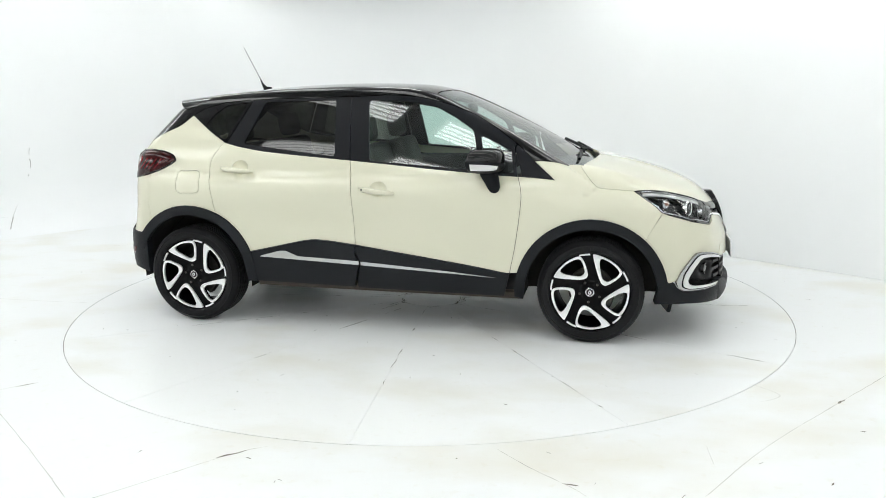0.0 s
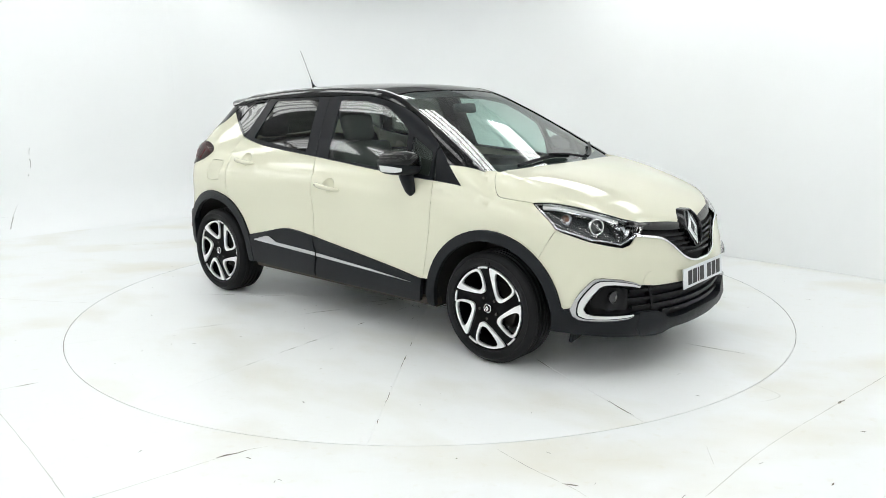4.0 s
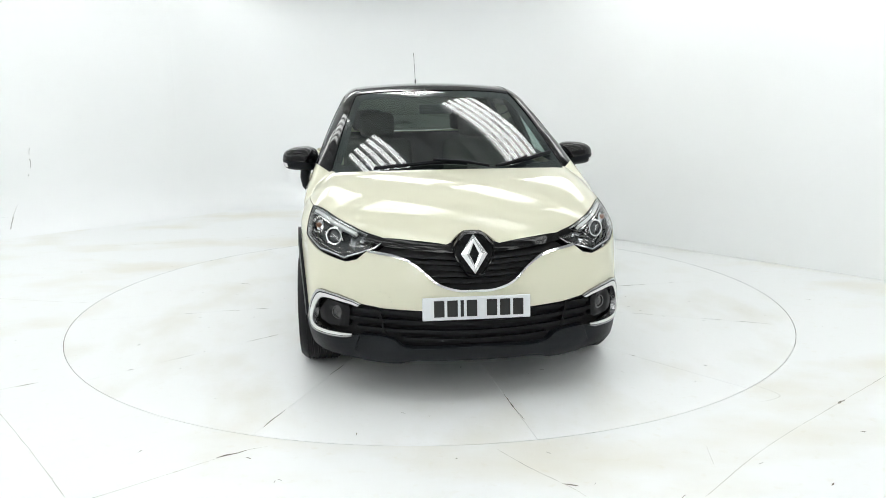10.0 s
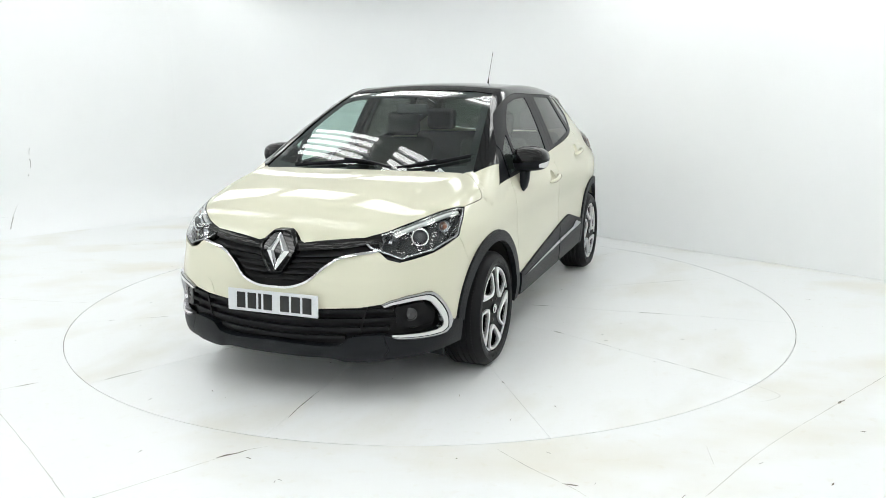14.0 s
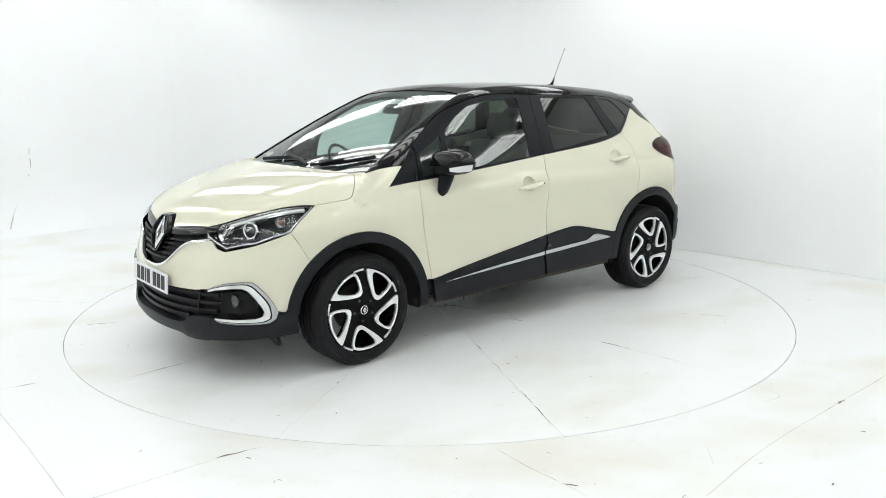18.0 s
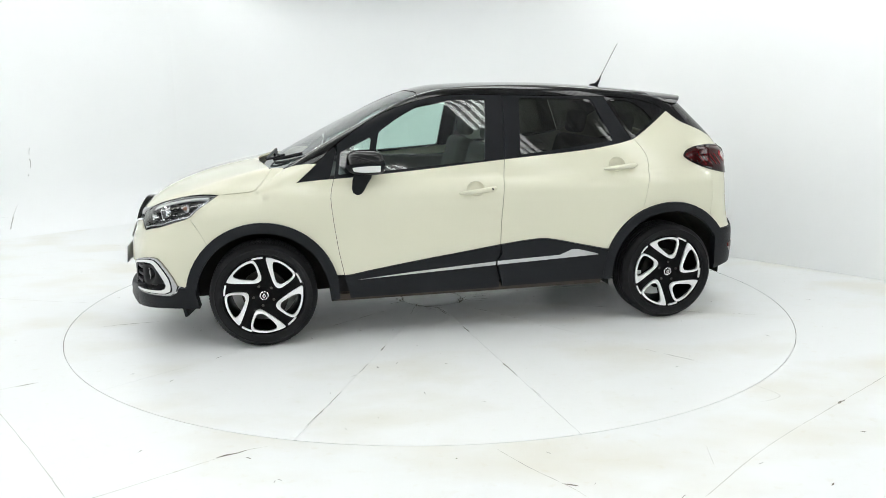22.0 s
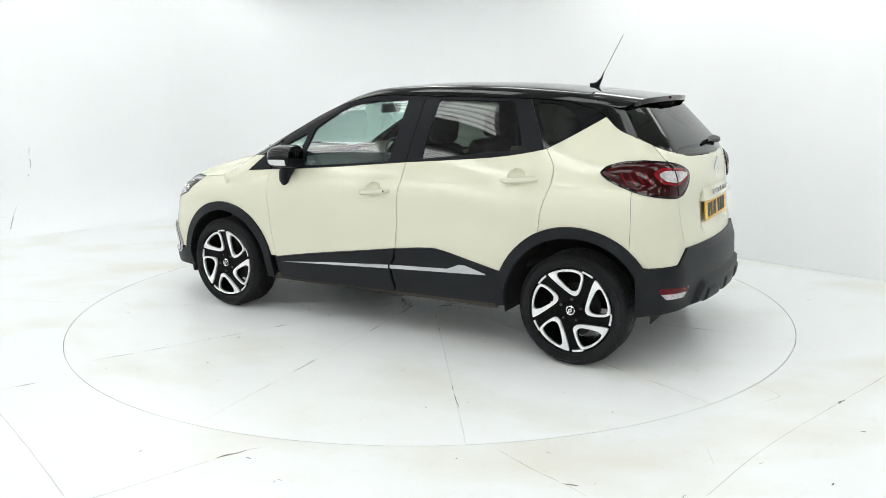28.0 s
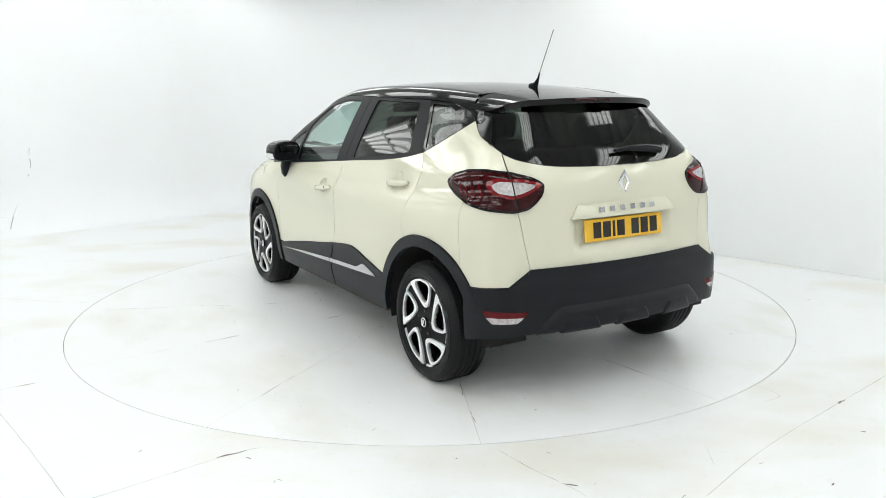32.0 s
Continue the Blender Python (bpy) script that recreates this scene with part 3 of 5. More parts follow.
def build_ceiling():
    bm = bmesh.new()
    us = np.arange(-C_DIST - 0.2, A_DIST + 0.2, 0.25)
    for i, u in enumerate(us):
        pts = [to_room(u, -D_DIST - .2, ROOM_H + 0.02), to_room(u + 0.13, -D_DIST - .2, ROOM_H + 0.02), to_room(u + 0.165, -D_DIST - .2, ROOM_H + 0.06), to_room(u + 0.215, -D_DIST - .2, ROOM_H + 0.06), to_room(u + 0.25, -D_DIST - .2, ROOM_H + 0.02)]
        far = [to_room(*w) for w in ((u, B_DIST + .2, ROOM_H + 0.02), (u + 0.13, B_DIST + .2, ROOM_H + 0.02), (u + 0.165, B_DIST + .2, ROOM_H + 0.06), (u + 0.215, B_DIST + .2, ROOM_H + 0.06), (u + 0.25, B_DIST + .2, ROOM_H + 0.02))]
        a, b = [bm.verts.new(q) for q in pts], [bm.verts.new(q) for q in far]
        for j in range(4):
            bm.faces.new((a[j], a[j + 1], b[j + 1], b[j]))
    tagged(part("ceiling", bm, ROOFING, None), "grey corrugated metal sheeting overhead", "ceiling", kind="structure")


def build_light(u, v, turn, tubes=5, length=1.2, z=2.9, thick=0.025):
    """A bank of parallel lit tubes under a white tray."""
    bank = new("light_bank")
    tagged(bank, "bank of parallel lit fluorescent tubes under the ceiling", "ceiling light", "studio light banks")
    for k in range(tubes):
        bm = bmesh.new()
        o = (k - (tubes - 1) / 2) * 0.088
        sweep(bm, [(-length / 2, o, 0), (length / 2, o, 0)], thick, 10, 0.7)
        part("tube", bm, TUBE, bank, "lit white fluorescent tube", smooth=40)
        bm = bmesh.new()
        box(bm, (length + 0.06, 0.05, 0.05), pose(0, o, 0.075))
        part("batten", bm, FITTING, bank)
    x, y, _ = to_room(u, v, 0)
    bank.matrix_basis = pose(x, y, z, 0, 0, math.degrees(math.atan2(WALL_A[1], WALL_A[0])) + turn)


floor = build_floor()
for k, (pts, w) in enumerate((([(2.9, -1.30), (2.26, -1.84), (1.99, -2.06), (1.43, -2.53), (1.02, -2.94)], 0.006), ([(2.015, -2.04), (1.99, -2.06), (1.965, -2.085)], 0.018),
                              ([(-2.6, -1.45), (-2.08, -2.05), (-1.70, -2.50), (-1.41, -2.86)], 0.005), ([(-1.6, -3.05), (-1.28, -2.85), (-0.87, -2.52), (-0.71, -2.44)], 0.006),
                              ([(-0.92, -2.55), (-0.80, -2.48)], 0.016), ([(-2.7, -1.95), (-2.26, -1.72), (-2.13, -1.63)], 0.006), ([(-2.19, -1.68), (-2.11, -1.62)], 0.014),
                              ([(0.27, -2.51), (0.40, -2.70), (0.52, -2.84), (0.58, -2.93)], 0.006), ([(1.65, -1.81), (1.73, -1.97), (1.60, -2.05)], 0.004), ([(1.17, -2.52), (1.14, -2.70)], 0.004),
                              ([(-3.2, 2.2), (-2.2, 2.45), (-1.2, 2.9)], 0.005), ([(2.2, 1.62), (1.6, 2.1), (0.9, 2.75)], 0.004), ([(0.50, -2.82), (0.56, -2.84)], 0.02), ([(-4.2, 0.4), (-3.0, 0.1), (-2.52, 0.0)], 0.005))):
    crack("floor_crack", pts, w if w > 0.01 else w * 0.7, floor, 0.0012, 500 + k, SEAM if w > 0.01 else FAINT, 0.006 if w > 0.01 else 0.0012)
rnd = random.Random(77)
for k in range(70):
    a, r = rnd.uniform(0, 6.28), rnd.uniform(2.55, 4.2)
    x, y, d = r * math.cos(a), r * math.sin(a), rnd.uniform(0, 3.1)
    l = rnd.uniform(0.006, 0.035)
    if x * WALL_A[0] + y * WALL_A[1] < A_DIST - 0.1:
        crack("floor_chip", [(x, y), (x + l * math.cos(d), y + l * math.sin(d))], rnd.uniform(0.004, 0.010), floor, 0.0013, 900 + k, wander=0.002)
table = build_table()
build_walls()
build_ceiling()
# rows 2.3 and -6.0 are added fill, brightening the wall side and camera side
for u in (2.3, 1.0, -0.4, -1.8, -3.2, -4.6, -6.0):
    for v in (-6.4, -4.85, -3.25, -1.65, 0.0, 1.6, 3.2, 4.6):
        if u < 2 or v in (-4.85, -3.25, -1.65, 0.0):
            build_light(u, v, 90)

# ---- the car ----
car = new("car")
tagged(car, "cream small crossover car with gloss black roof, parked on the turntable", "car")

BELT = [(1.082, 0.979), (1.05, 0.984), (0.86, 0.998), (0.749, 1.004), (0.335, 1.036), (-0.20, 1.083), (-0.711, 1.124), (-0.94, 1.154), (-1.091, 1.185)]
TRIANGLE = [(-1.091, 1.185), (-1.205, 1.248), (-1.379, 1.356)]
RAIL_LINE = [(0.957, 1.087), (0.853, 1.180), (0.653, 1.313), (0.476, 1.397), (0.263, 1.457), (0.05, 1.480), (-0.25, 1.473), (-0.913, 1.457), (-1.15, 1.440)]
DOOR_FRONT = [(0.862, 0.997), (0.881, 0.927), (0.885, 0.843), (0.855, 0.597), (0.822, 0.420)]
DOOR_MID = [(-0.20, 1.083), (-0.181, 0.931), (-0.164, 0.688), (-0.156, 0.558)]
DOOR_REAR = [(-1.091, 1.185), (-1.150, 1.100), (-1.160, 1.030), (-1.150, 0.960), (-1.125, 0.853), (-1.108, 0.745)]
CLAD_FRONT = [(0.822, 0.416), (0.779, 0.418), (0.624, 0.445), (0.344, 0.487), (0.064, 0.526), (-0.156, 0.558)]
CLAD_REAR = [(-0.156, 0.558), (-0.355, 0.580), (-0.477, 0.579), (-0.705, 0.530), (-0.875, 0.492)]
FX, FZ, RX, RZ, ARCH_F, ARCH_R, ARCH_IN = 1.303, 0.305, -1.305, 0.32, 0.452, 0.462, 0.392
BOTH_SIDES = (1, -1)
part_belt = lambda a, b: [q for q in flow(BELT) if b <= q[0] <= a]


def front_arch(a0, a1, r=ARCH_F):
    return arc(FX, FZ, r, a0, a1, 24)


def rear_arch(a0, a1, r=ARCH_R):
    return arc(RX, RZ, r, a0, a1, 24)


JOINT = [(1.705, 0.795), (1.66, 0.72), (1.612, 0.634)]   # wing to bumper
LAMP_REAR = [(1.541, 0.917), (1.60, 0.878), (1.67, 0.830), (1.705, 0.795)]
SHUT = [(1.221, 1.052), (1.247, 1.022), (1.275, 0.990), (1.312, 0.950), (1.345, 0.934), (1.43, 0.926), (1.541, 0.917)]   # bonnet edge from the side
shut3 = trace(lower, SIDE, flow(SHUT))
shut_top = [(p[0], p[1]) for p in shut3]
cowl_edge = trace(lower, TOP, [(1.00, 0.732), (1.045, 0.712), (1.13, 0.688), (1.205, 0.664), (1.235, 0.66)])

def cup(x0, z0):
    return [(x0 + 0.056 * math.cos(a), z0 + 0.046 * math.sin(a)) for a in np.linspace(0, 2 * math.pi, 20, endpoint=False)]


CUP_F, CUP_R = cup(0.0, 0.912), cup(-0.945, 1.030)
# wings, doors, quarters
wing_side = flow(LAMP_REAR)[1:] + JOINT[1:] + front_arch(47, 165.5) + [(0.822, 0.418)] + flow(DOOR_FRONT)[::-1]
wing = list(trace(both, SIDE, [(0.95, 0.992), (1.05, 0.984), (1.082, 0.979), (1.03, 1.024), (0.957, 1.087)])) + list(cowl_edge) + list(shut3) + list(trace(both, SIDE, wing_side))
panel("front_wing", wing, RAIL, both, CREAM, car, "cream front wing", sides=BOTH_SIDES, places=True, step=0.018, gap=0.0007)
panel("front_door", flow(DOOR_FRONT)[::-1] + part_belt(0.86, -0.2)[:] + flow(DOOR_MID) + flow(CLAD_FRONT)[::-1], SIDE, both, CREAM, car, "cream front door", holes=(CUP_F,), sides=BOTH_SIDES)
panel("rear_door", flow(DOOR_MID)[::-1] + part_belt(-0.2, -1.09) + flow(DOOR_REAR) + rear_arch(65, 22, ARCH_R) + flow(CLAD_REAR)[::-1], SIDE, both, CREAM, car, "cream rear door", holes=(CUP_R,), sides=BOTH_SIDES)
CUT = [(0.608, 1.207), (0.625, 1.130), (0.626, 0.997), (0.601, 0.873), (0.570, 0.664)]   # edge of the tailgate
cut3 = trace(both, REAR, flow(CUT))
cut_side = [(p[0], p[2]) for p in cut3 if p[2] > 1.06]
BACK_JOINT = flow([(-1.60, 0.99), (-1.612, 0.85), (-1.608, 0.672)])
QUARTER = (flow(DOOR_REAR)[::-1] + flow(TRIANGLE)[1:] + flow([(-1.379, 1.356), (-1.458, 1.293), (-1.518, 1.266), (-1.575, 1.246), (-1.648, 1.212)])[1:] + cut_side + [(-1.60, 1.08), (-1.46, 1.06), (-1.52, 1.02)]
      + BACK_JOINT + rear_arch(131, 65))
FLAP = round_poly([(-1.395, 1.010), (-1.225, 1.008), (-1.212, 0.868), (-1.385, 0.862)], 0.035)
panel("rear_quarter", QUARTER, SIDE, both, CREAM, car, "cream rear quarter panel", gap=0.0012, step=0.025)
panel("rear_quarter", QUARTER, SIDE, both, CREAM, car, "cream rear quarter panel", gap=0.0012, step=0.025, holes=(FLAP,), sides=(-1,))
panel("fuel_flap", FLAP, SIDE, both, CREAM, car, "cream fuel flap", gap=0.0025, sides=(-1,))
for x0, z0, pts in ((0.0, 0.912, CUP_F), (-0.945, 1.030, CUP_R)):
    panel("handle_cup", pts, SIDE, both, CREAM, car, "", gap=0, step=0.012, thick=0.001, sides=BOTH_SIDES, push=lambda q, x0=x0, z0=z0: -0.026 * np.clip(1 - ((q[:, 0] - x0) / 0.056) ** 2 - ((q[:, 1] - z0) / 0.046) ** 2, 0, 1) ** 0.6)

# lower cladding and sills
panel("door_cladding", flow(CLAD_FRONT) + [(-0.15, 0.50), (-0.118, 0.445), (-0.15, 0.312), (-0.145, 0.285), (0.79, 0.272), (0.806, 0.345)], SIDE, lower, PLASTIC, car, "black plastic door cladding", lift=0.012, thick=0.03, sides=BOTH_SIDES)
panel("door_cladding", flow(CLAD_REAR) + [(-0.862, 0.44), (-0.845, 0.36), (-0.843, 0.300), (-0.16, 0.288), (-0.165, 0.312), (-0.130, 0.445), (-0.162, 0.50)], SIDE, lower, PLASTIC, car, "black plastic door cladding", lift=0.012, thick=0.03, sides=BOTH_SIDES)
panel("door_trim", [(0.755, 0.388), (-0.118, 0.433), (-0.118, 0.456), (0.40, 0.420)], SIDE, lower, TRIM_METAL, car, "polished silver trim strip", lift=0.022, thick=0.02, gap=0, sides=BOTH_SIDES)
panel("door_trim", [(-0.130, 0.434), (-0.80, 0.466), (-0.79, 0.473), (-0.66, 0.508), (-0.62, 0.508), (-0.54, 0.476), (-0.130, 0.458)], SIDE, lower, TRIM_METAL, car, "polished silver trim blade", lift=0.022, thick=0.02, gap=0, sides=BOTH_SIDES)
panel("arch_trim", front_arch(10, 184) + [(0.905, 0.262)] + front_arch(186, 8, ARCH_IN)[1:], SIDE, lower, PLASTIC, car, "black plastic front wheel-arch trim", lift=0.014, thick=0.03, gap=0, sides=BOTH_SIDES)
panel("arch_trim", rear_arch(158, -3) + rear_arch(-3, 158, ARCH_IN + 0.01), SIDE, lower, PLASTIC, car, "black plastic rear wheel-arch trim", lift=0.014, thick=0.03, gap=0, sides=BOTH_SIDES)
panel("sill", [(0.90, 0.29), (-0.845, 0.315), (-0.84, 0.262), (0.90, 0.246)], SIDE, lower, DIRT, car, "dirty metal sill edge", lift=-0.012, thick=0.05, gap=0, sides=BOTH_SIDES)

# bonnet
LAMP_UP = [tuple(shut3[-1][:2]), (1.674, 0.717), (1.816, 0.640), (1.922, 0.535), (1.985, 0.430)]
EDGE = [(1.985, 0.430), (2.022, 0.287), (2.056, 0.130), (2.050, 0.108), (2.018, 0.066), (2.010, 0.048), (2.009, 0.0)]
half = [(1.315, 0.0), (1.30, 0.25), (1.262, 0.5), (1.237, 0.662)] + shut_top + flow(LAMP_UP)[1:] + flow(EDGE[:3])[1:] + EDGE[3:]
panel("bonnet", half + [(x, -y) for x, y in half[-2:0:-1]], TOP, lower, CREAM, car, "cream bonnet", step=0.035, gap=0.0020)

ease = lambda a: np.clip(a, 0, 1) ** 2 * (3 - 2 * np.clip(a, 0, 1))   # soft step from 0 to 1

# nose
def lay(pts):
    return NOSE_ROUND[1](np.array(pts, float))
GRILLE_V = [(1.994, 0.500, 0.757), (2.052, 0.345, 0.728), (2.09, 0.262, 0.680), (2.123, 0.182, 0.612), (2.137, 0.090, 0.580), (2.137, 0.0, 0.576)]
BUMPER_TOP = [(1.705, 0.80, 0.795), (1.735, 0.795, 0.782), (1.871, 0.735, 0.737), (1.978, 0.608, 0.702), (2.0, 0.555, 0.715)]
INTAKE_TOP = [(2.14, 0.0, 0.475), (2.126, 0.245, 0.478), (2.090, 0.44, 0.488), (2.050, 0.540, 0.505)]
C_OUT = [(2.050, 0.540, 0.505), (2.039, 0.580, 0.523), (2.000, 0.650, 0.545), (1.935, 0.722, 0.557), (1.905, 0.748, 0.553), (1.882, 0.764, 0.532), (1.845, 0.782, 0.485), (1.818, 0.794, 0.440), (1.795, 0.801, 0.390)]
half = np.concatenate([lay(BUMPER_TOP), lay(flow(GRILLE_V)), lay(INTAKE_TOP[1:]), lay(C_OUT[1:]), lay([(1.76, 0.81, 0.380)]), NOSE_ROUND[1](trace(both, SIDE, front_arch(11, 46.8) + [JOINT[1]]))])
half[0] = NOSE_ROUND[1](trace(both, SIDE, JOINT[:1]))[0]
nose_half = list(half[:len(BUMPER_TOP) + len(flow(GRILLE_V))])
rest = list(half[len(nose_half):])
full = nose_half + [(-u, v) for u, v in nose_half[-2::-1]] + [(-u, v) for u, v in rest[::-1]] + [(0.0, 0.475)] + rest
panel("front_bumper", full, NOSE_ROUND, lower, CREAM, car, "cream front bumper", gap=0.0006)
LIP_SIDE = [(1.70, 0.82, 0.382), (1.792, 0.801, 0.378), (1.806, 0.796, 0.352), (1.838, 0.782, 0.330), (1.965, 0.700, 0.328), (2.028, 0.618, 0.333), (2.055, 0.550, 0.357)]
LIP_SIDE_LOW = [(2.055, 0.535, 0.232), (2.009, 0.636, 0.243), (1.867, 0.755, 0.252), (1.76, 0.81, 0.250), (1.69, 0.82, 0.248)]
LIP_MID = [(2.055, 0.550, 0.357), (2.10, 0.415, 0.346), (2.113, 0.375, 0.325), (2.125, 0.345, 0.303), (2.143, 0.254, 0.294), (2.155, 0.12, 0.300), (2.163, 0.0, 0.304)]
LIP_MID_LOW = [(2.13, 0.0, 0.236), (2.13, 0.155, 0.234), (2.12, 0.28, 0.236), (2.10, 0.36, 0.222), (2.082, 0.418, 0.220), (2.055, 0.535, 0.232)]
seam = [(2.052, 0.562, 0.315), (2.048, 0.572, 0.28)]
panel("front_lip", list(lay(LIP_SIDE)) + list(lay(seam)) + list(lay(LIP_SIDE_LOW)), NOSE_ROUND, lower, PLASTIC, car, "black plastic lower bumper corner", lift=0.010, thick=0.05, gap=0.0015, step=0.025, sides=BOTH_SIDES)
up_, low_ = list(lay(flow(LIP_MID))), list(lay(LIP_MID_LOW + seam[::-1]))
panel("front_lip", up_ + [(-u, v) for u, v in up_[-2::-1]] + [(-u, v) for u, v in low_[::-1]] + low_[1:], NOSE_ROUND, lower, PLASTIC, car, "black plastic lower bumper lip", lift=0.010, thick=0.05, gap=0.0015, step=0.025,
      push=lambda q: 0.006 * ease((np.abs(q[:, 0]) - 0.33) / 0.06) * ease((0.60 - np.abs(q[:, 0])) / 0.06) * ease((0.31 - q[:, 1]) / 0.04))
C_IN = [(2.046, 0.560, 0.492), (2.033, 0.598, 0.505), (1.981, 0.680, 0.520), (1.945, 0.718, 0.520), (1.925, 0.735, 0.508), (1.900, 0.755, 0.470), (1.872, 0.770, 0.420), (1.862, 0.775, 0.394), (1.872, 0.770, 0.374), (1.90, 0.752, 0.364), (1.966, 0.70, 0.360), (2.038, 0.592, 0.358)]
C_LOW = [(2.040, 0.588, 0.343), (2.028, 0.618, 0.335), (1.965, 0.701, 0.332), (1.88, 0.76, 0.332), (1.838, 0.782, 0.335), (1.808, 0.796, 0.355)]
panel("fog_surround", list(lay(C_OUT)) + list(lay(C_LOW[::-1])) + list(lay(C_IN[::-1])), NOSE_ROUND, lower, SATIN_SILVER, car, "silver C-shaped fog lamp surround", lift=0.014, thick=0.03, gap=0.001, step=0.016, sides=BOTH_SIDES)
def between(a, b, k):
    """A line part of the way from one line to another."""
    a, b = split_even(a), split_even(b)
    return [p + (q - p) * k for p, q in zip(a, b)]


def split_even(line, n=40):
    line = np.array([tuple(q) for q in line], float)
    d = np.concatenate([[0], np.cumsum(np.linalg.norm(np.diff(line, axis=0), axis=1))])
    return np.stack([np.interp(np.linspace(0, d[-1], n), d, line[:, i]) for i in (0, 1)], 1)


c_outer, c_inner = list(lay(C_OUT[:-1] + C_LOW[::-1])), list(lay(C_IN))
panel("light_guide", between(c_outer, c_inner, 0.42) + between(c_outer, c_inner, 0.90)[::-1], NOSE_ROUND, lower, WHITE_PLASTIC, car, "white light guide in the fog lamp surround", lift=0.017, thick=0.01, gap=0.0, step=0.016, sides=BOTH_SIDES)
panel("guide_groove", between(c_outer, c_inner, 0.28) + between(c_outer, c_inner, 0.40)[::-1], NOSE_ROUND, lower, SATIN, car, "dark line beside the light guide", lift=0.0155, thick=0.01, gap=0.0, step=0.016, sides=BOTH_SIDES)
nook = round_poly(list(lay([(2.030, 0.606, 0.490), (1.945, 0.717, 0.508), (1.888, 0.762, 0.44), (1.895, 0.758, 0.395), (1.97, 0.695, 0.383), (2.028, 0.612, 0.383)])), 0.02)
panel("fog_housing", nook, NOSE_ROUND, lower, GRILLE_BLACK, car, "black fog lamp housing", lift=-0.014, thick=0.03, gap=0, step=0.02, sides=BOTH_SIDES,
      push=lambda q: -0.022 * ease(1.25 - np.hypot((q[:, 0] - lay([(1.975, 0.682, 0.447)])[0][0]) / 0.055, (q[:, 1] - 0.447) / 0.055)))
intake = list(lay([(2.14, 0, 0.50), (2.126, 0.245, 0.50), (2.048, 0.55, 0.53), (1.93, 0.73, 0.54), (1.86, 0.775, 0.43), (1.88, 0.765, 0.36), (2.02, 0.62, 0.33), (2.115, 0.342, 0.255), (2.14, 0, 0.25)]))
panel("intake", intake + [(-u, v) for u, v in intake[-2:0:-1]], NOSE_ROUND, lower, DARK, car, "black lower air intake", lift=-0.05, thick=0.01, gap=0, step=0.05)
for z, w in ((0.457, 0.62), (0.412, 0.64), (0.368, 0.60), (0.330, 0.38)):
    band = [(u, z + 0.008 + 0.045 * abs(u) ** 2) for u in np.linspace(-w, w, 25)] + [(u, z - 0.010 + 0.045 * abs(u) ** 2) for u in np.linspace(w, -w, 25)]
    panel("intake_slat", band, NOSE_ROUND, lower, GRILLE_BLACK, car, "", lift=-0.016, thick=0.025, gap=0)
for u0 in (0.485,):
    panel("intake_rib", [(u0, 0.49), (u0 + 0.012, 0.49), (u0 - 0.02, 0.362), (u0 - 0.032, 0.362)], NOSE_ROUND, lower, GRILLE_BLACK, car, "", lift=-0.012, thick=0.03, gap=0, sides=BOTH_SIDES)

tow = round_poly(list(lay([(2.056, 0.528, 0.512), (2.066, 0.500, 0.560), (2.078, 0.450, 0.570), (2.090, 0.415, 0.556), (2.104, 0.388, 0.494)])), 0.02)
panel("tow_cover", tow, NOSE_ROUND, lower, CREAM, car, "cream towing eye cover", lift=0.0025, thick=0.004, gap=0, step=0.025, sides=(-1,))
for s in BOTH_SIDES:
    bm = bmesh.new()
    box(bm, (0.022, 0.22, 0.075), pose(1.755, s * 0.64, 0.222, 0, 12, s * -10), 0.006)
    part("wheel_deflector", bm, PLASTIC, car, "small black air deflector before the wheel")

# grille
top_line = [(1.945, 0.470, 0.83), (1.992, 0.293, 0.812), (2.03, 0.135, 0.79)]
gr = list(lay(top_line)) + [(0.0, 0.79)]
gv = list(lay(flow(GRILLE_V)))
lampin = list(lay([(2.0, 0.53, 0.735), (1.99, 0.45, 0.79)]))
half = [gr[0]] + gr[1:] + []
outline = half + [(-u, v) for u, v in half[-2::-1]] + [(-u, v) for u, v in lampin[::-1]] + [(-u, v) for u, v in gv] + gv[-2::-1] + lampin
panel("grille", outline, NOSE_ROUND, lower, DARK, car, "black front grille", lift=-0.035, thick=0.02, gap=-0.006)
bar_top, bar_low = (lambda u: 0.789 + 0.12 * u * u), (lambda u: 0.746 + 0.14 * u * u)
bar = [(u, bar_top(u)) for u in np.linspace(-0.59, 0.59, 31)] + [(u, bar_low(u)) for u in np.linspace(0.59, -0.59, 31)]
panel("grille_bar", bar, NOSE_ROUND, lower, GLOSS_BLACK, car, "gloss black upper grille bar", lift=-0.006, thick=0.04, gap=0, step=0.014,
      push=lambda q: 0.009 * ease(1 - np.abs(q[:, 1] - (0.4 * bar_low(q[:, 0]) + 0.6 * bar_top(q[:, 0]))) / 0.027))
for z, w in ((0.722, 0.47), (0.697, 0.34), (0.670, 0.275), (0.643, 0.225), (0.616, 0.185)):
    band = [(u, z + 0.007 + 0.12 * u * u) for u in np.linspace(-w, w, 21)] + [(u, z - 0.005 + 0.12 * u * u) for u in np.linspace(w, -w, 21)]
    panel("grille_slat", band, NOSE_ROUND, lower, GRILLE_BLACK, car, "", lift=-0.012, thick=0.025, gap=0)
chrome = [(u, v) for u, v in gv] + [(-u, v) for u, v in gv[-2::-1]]
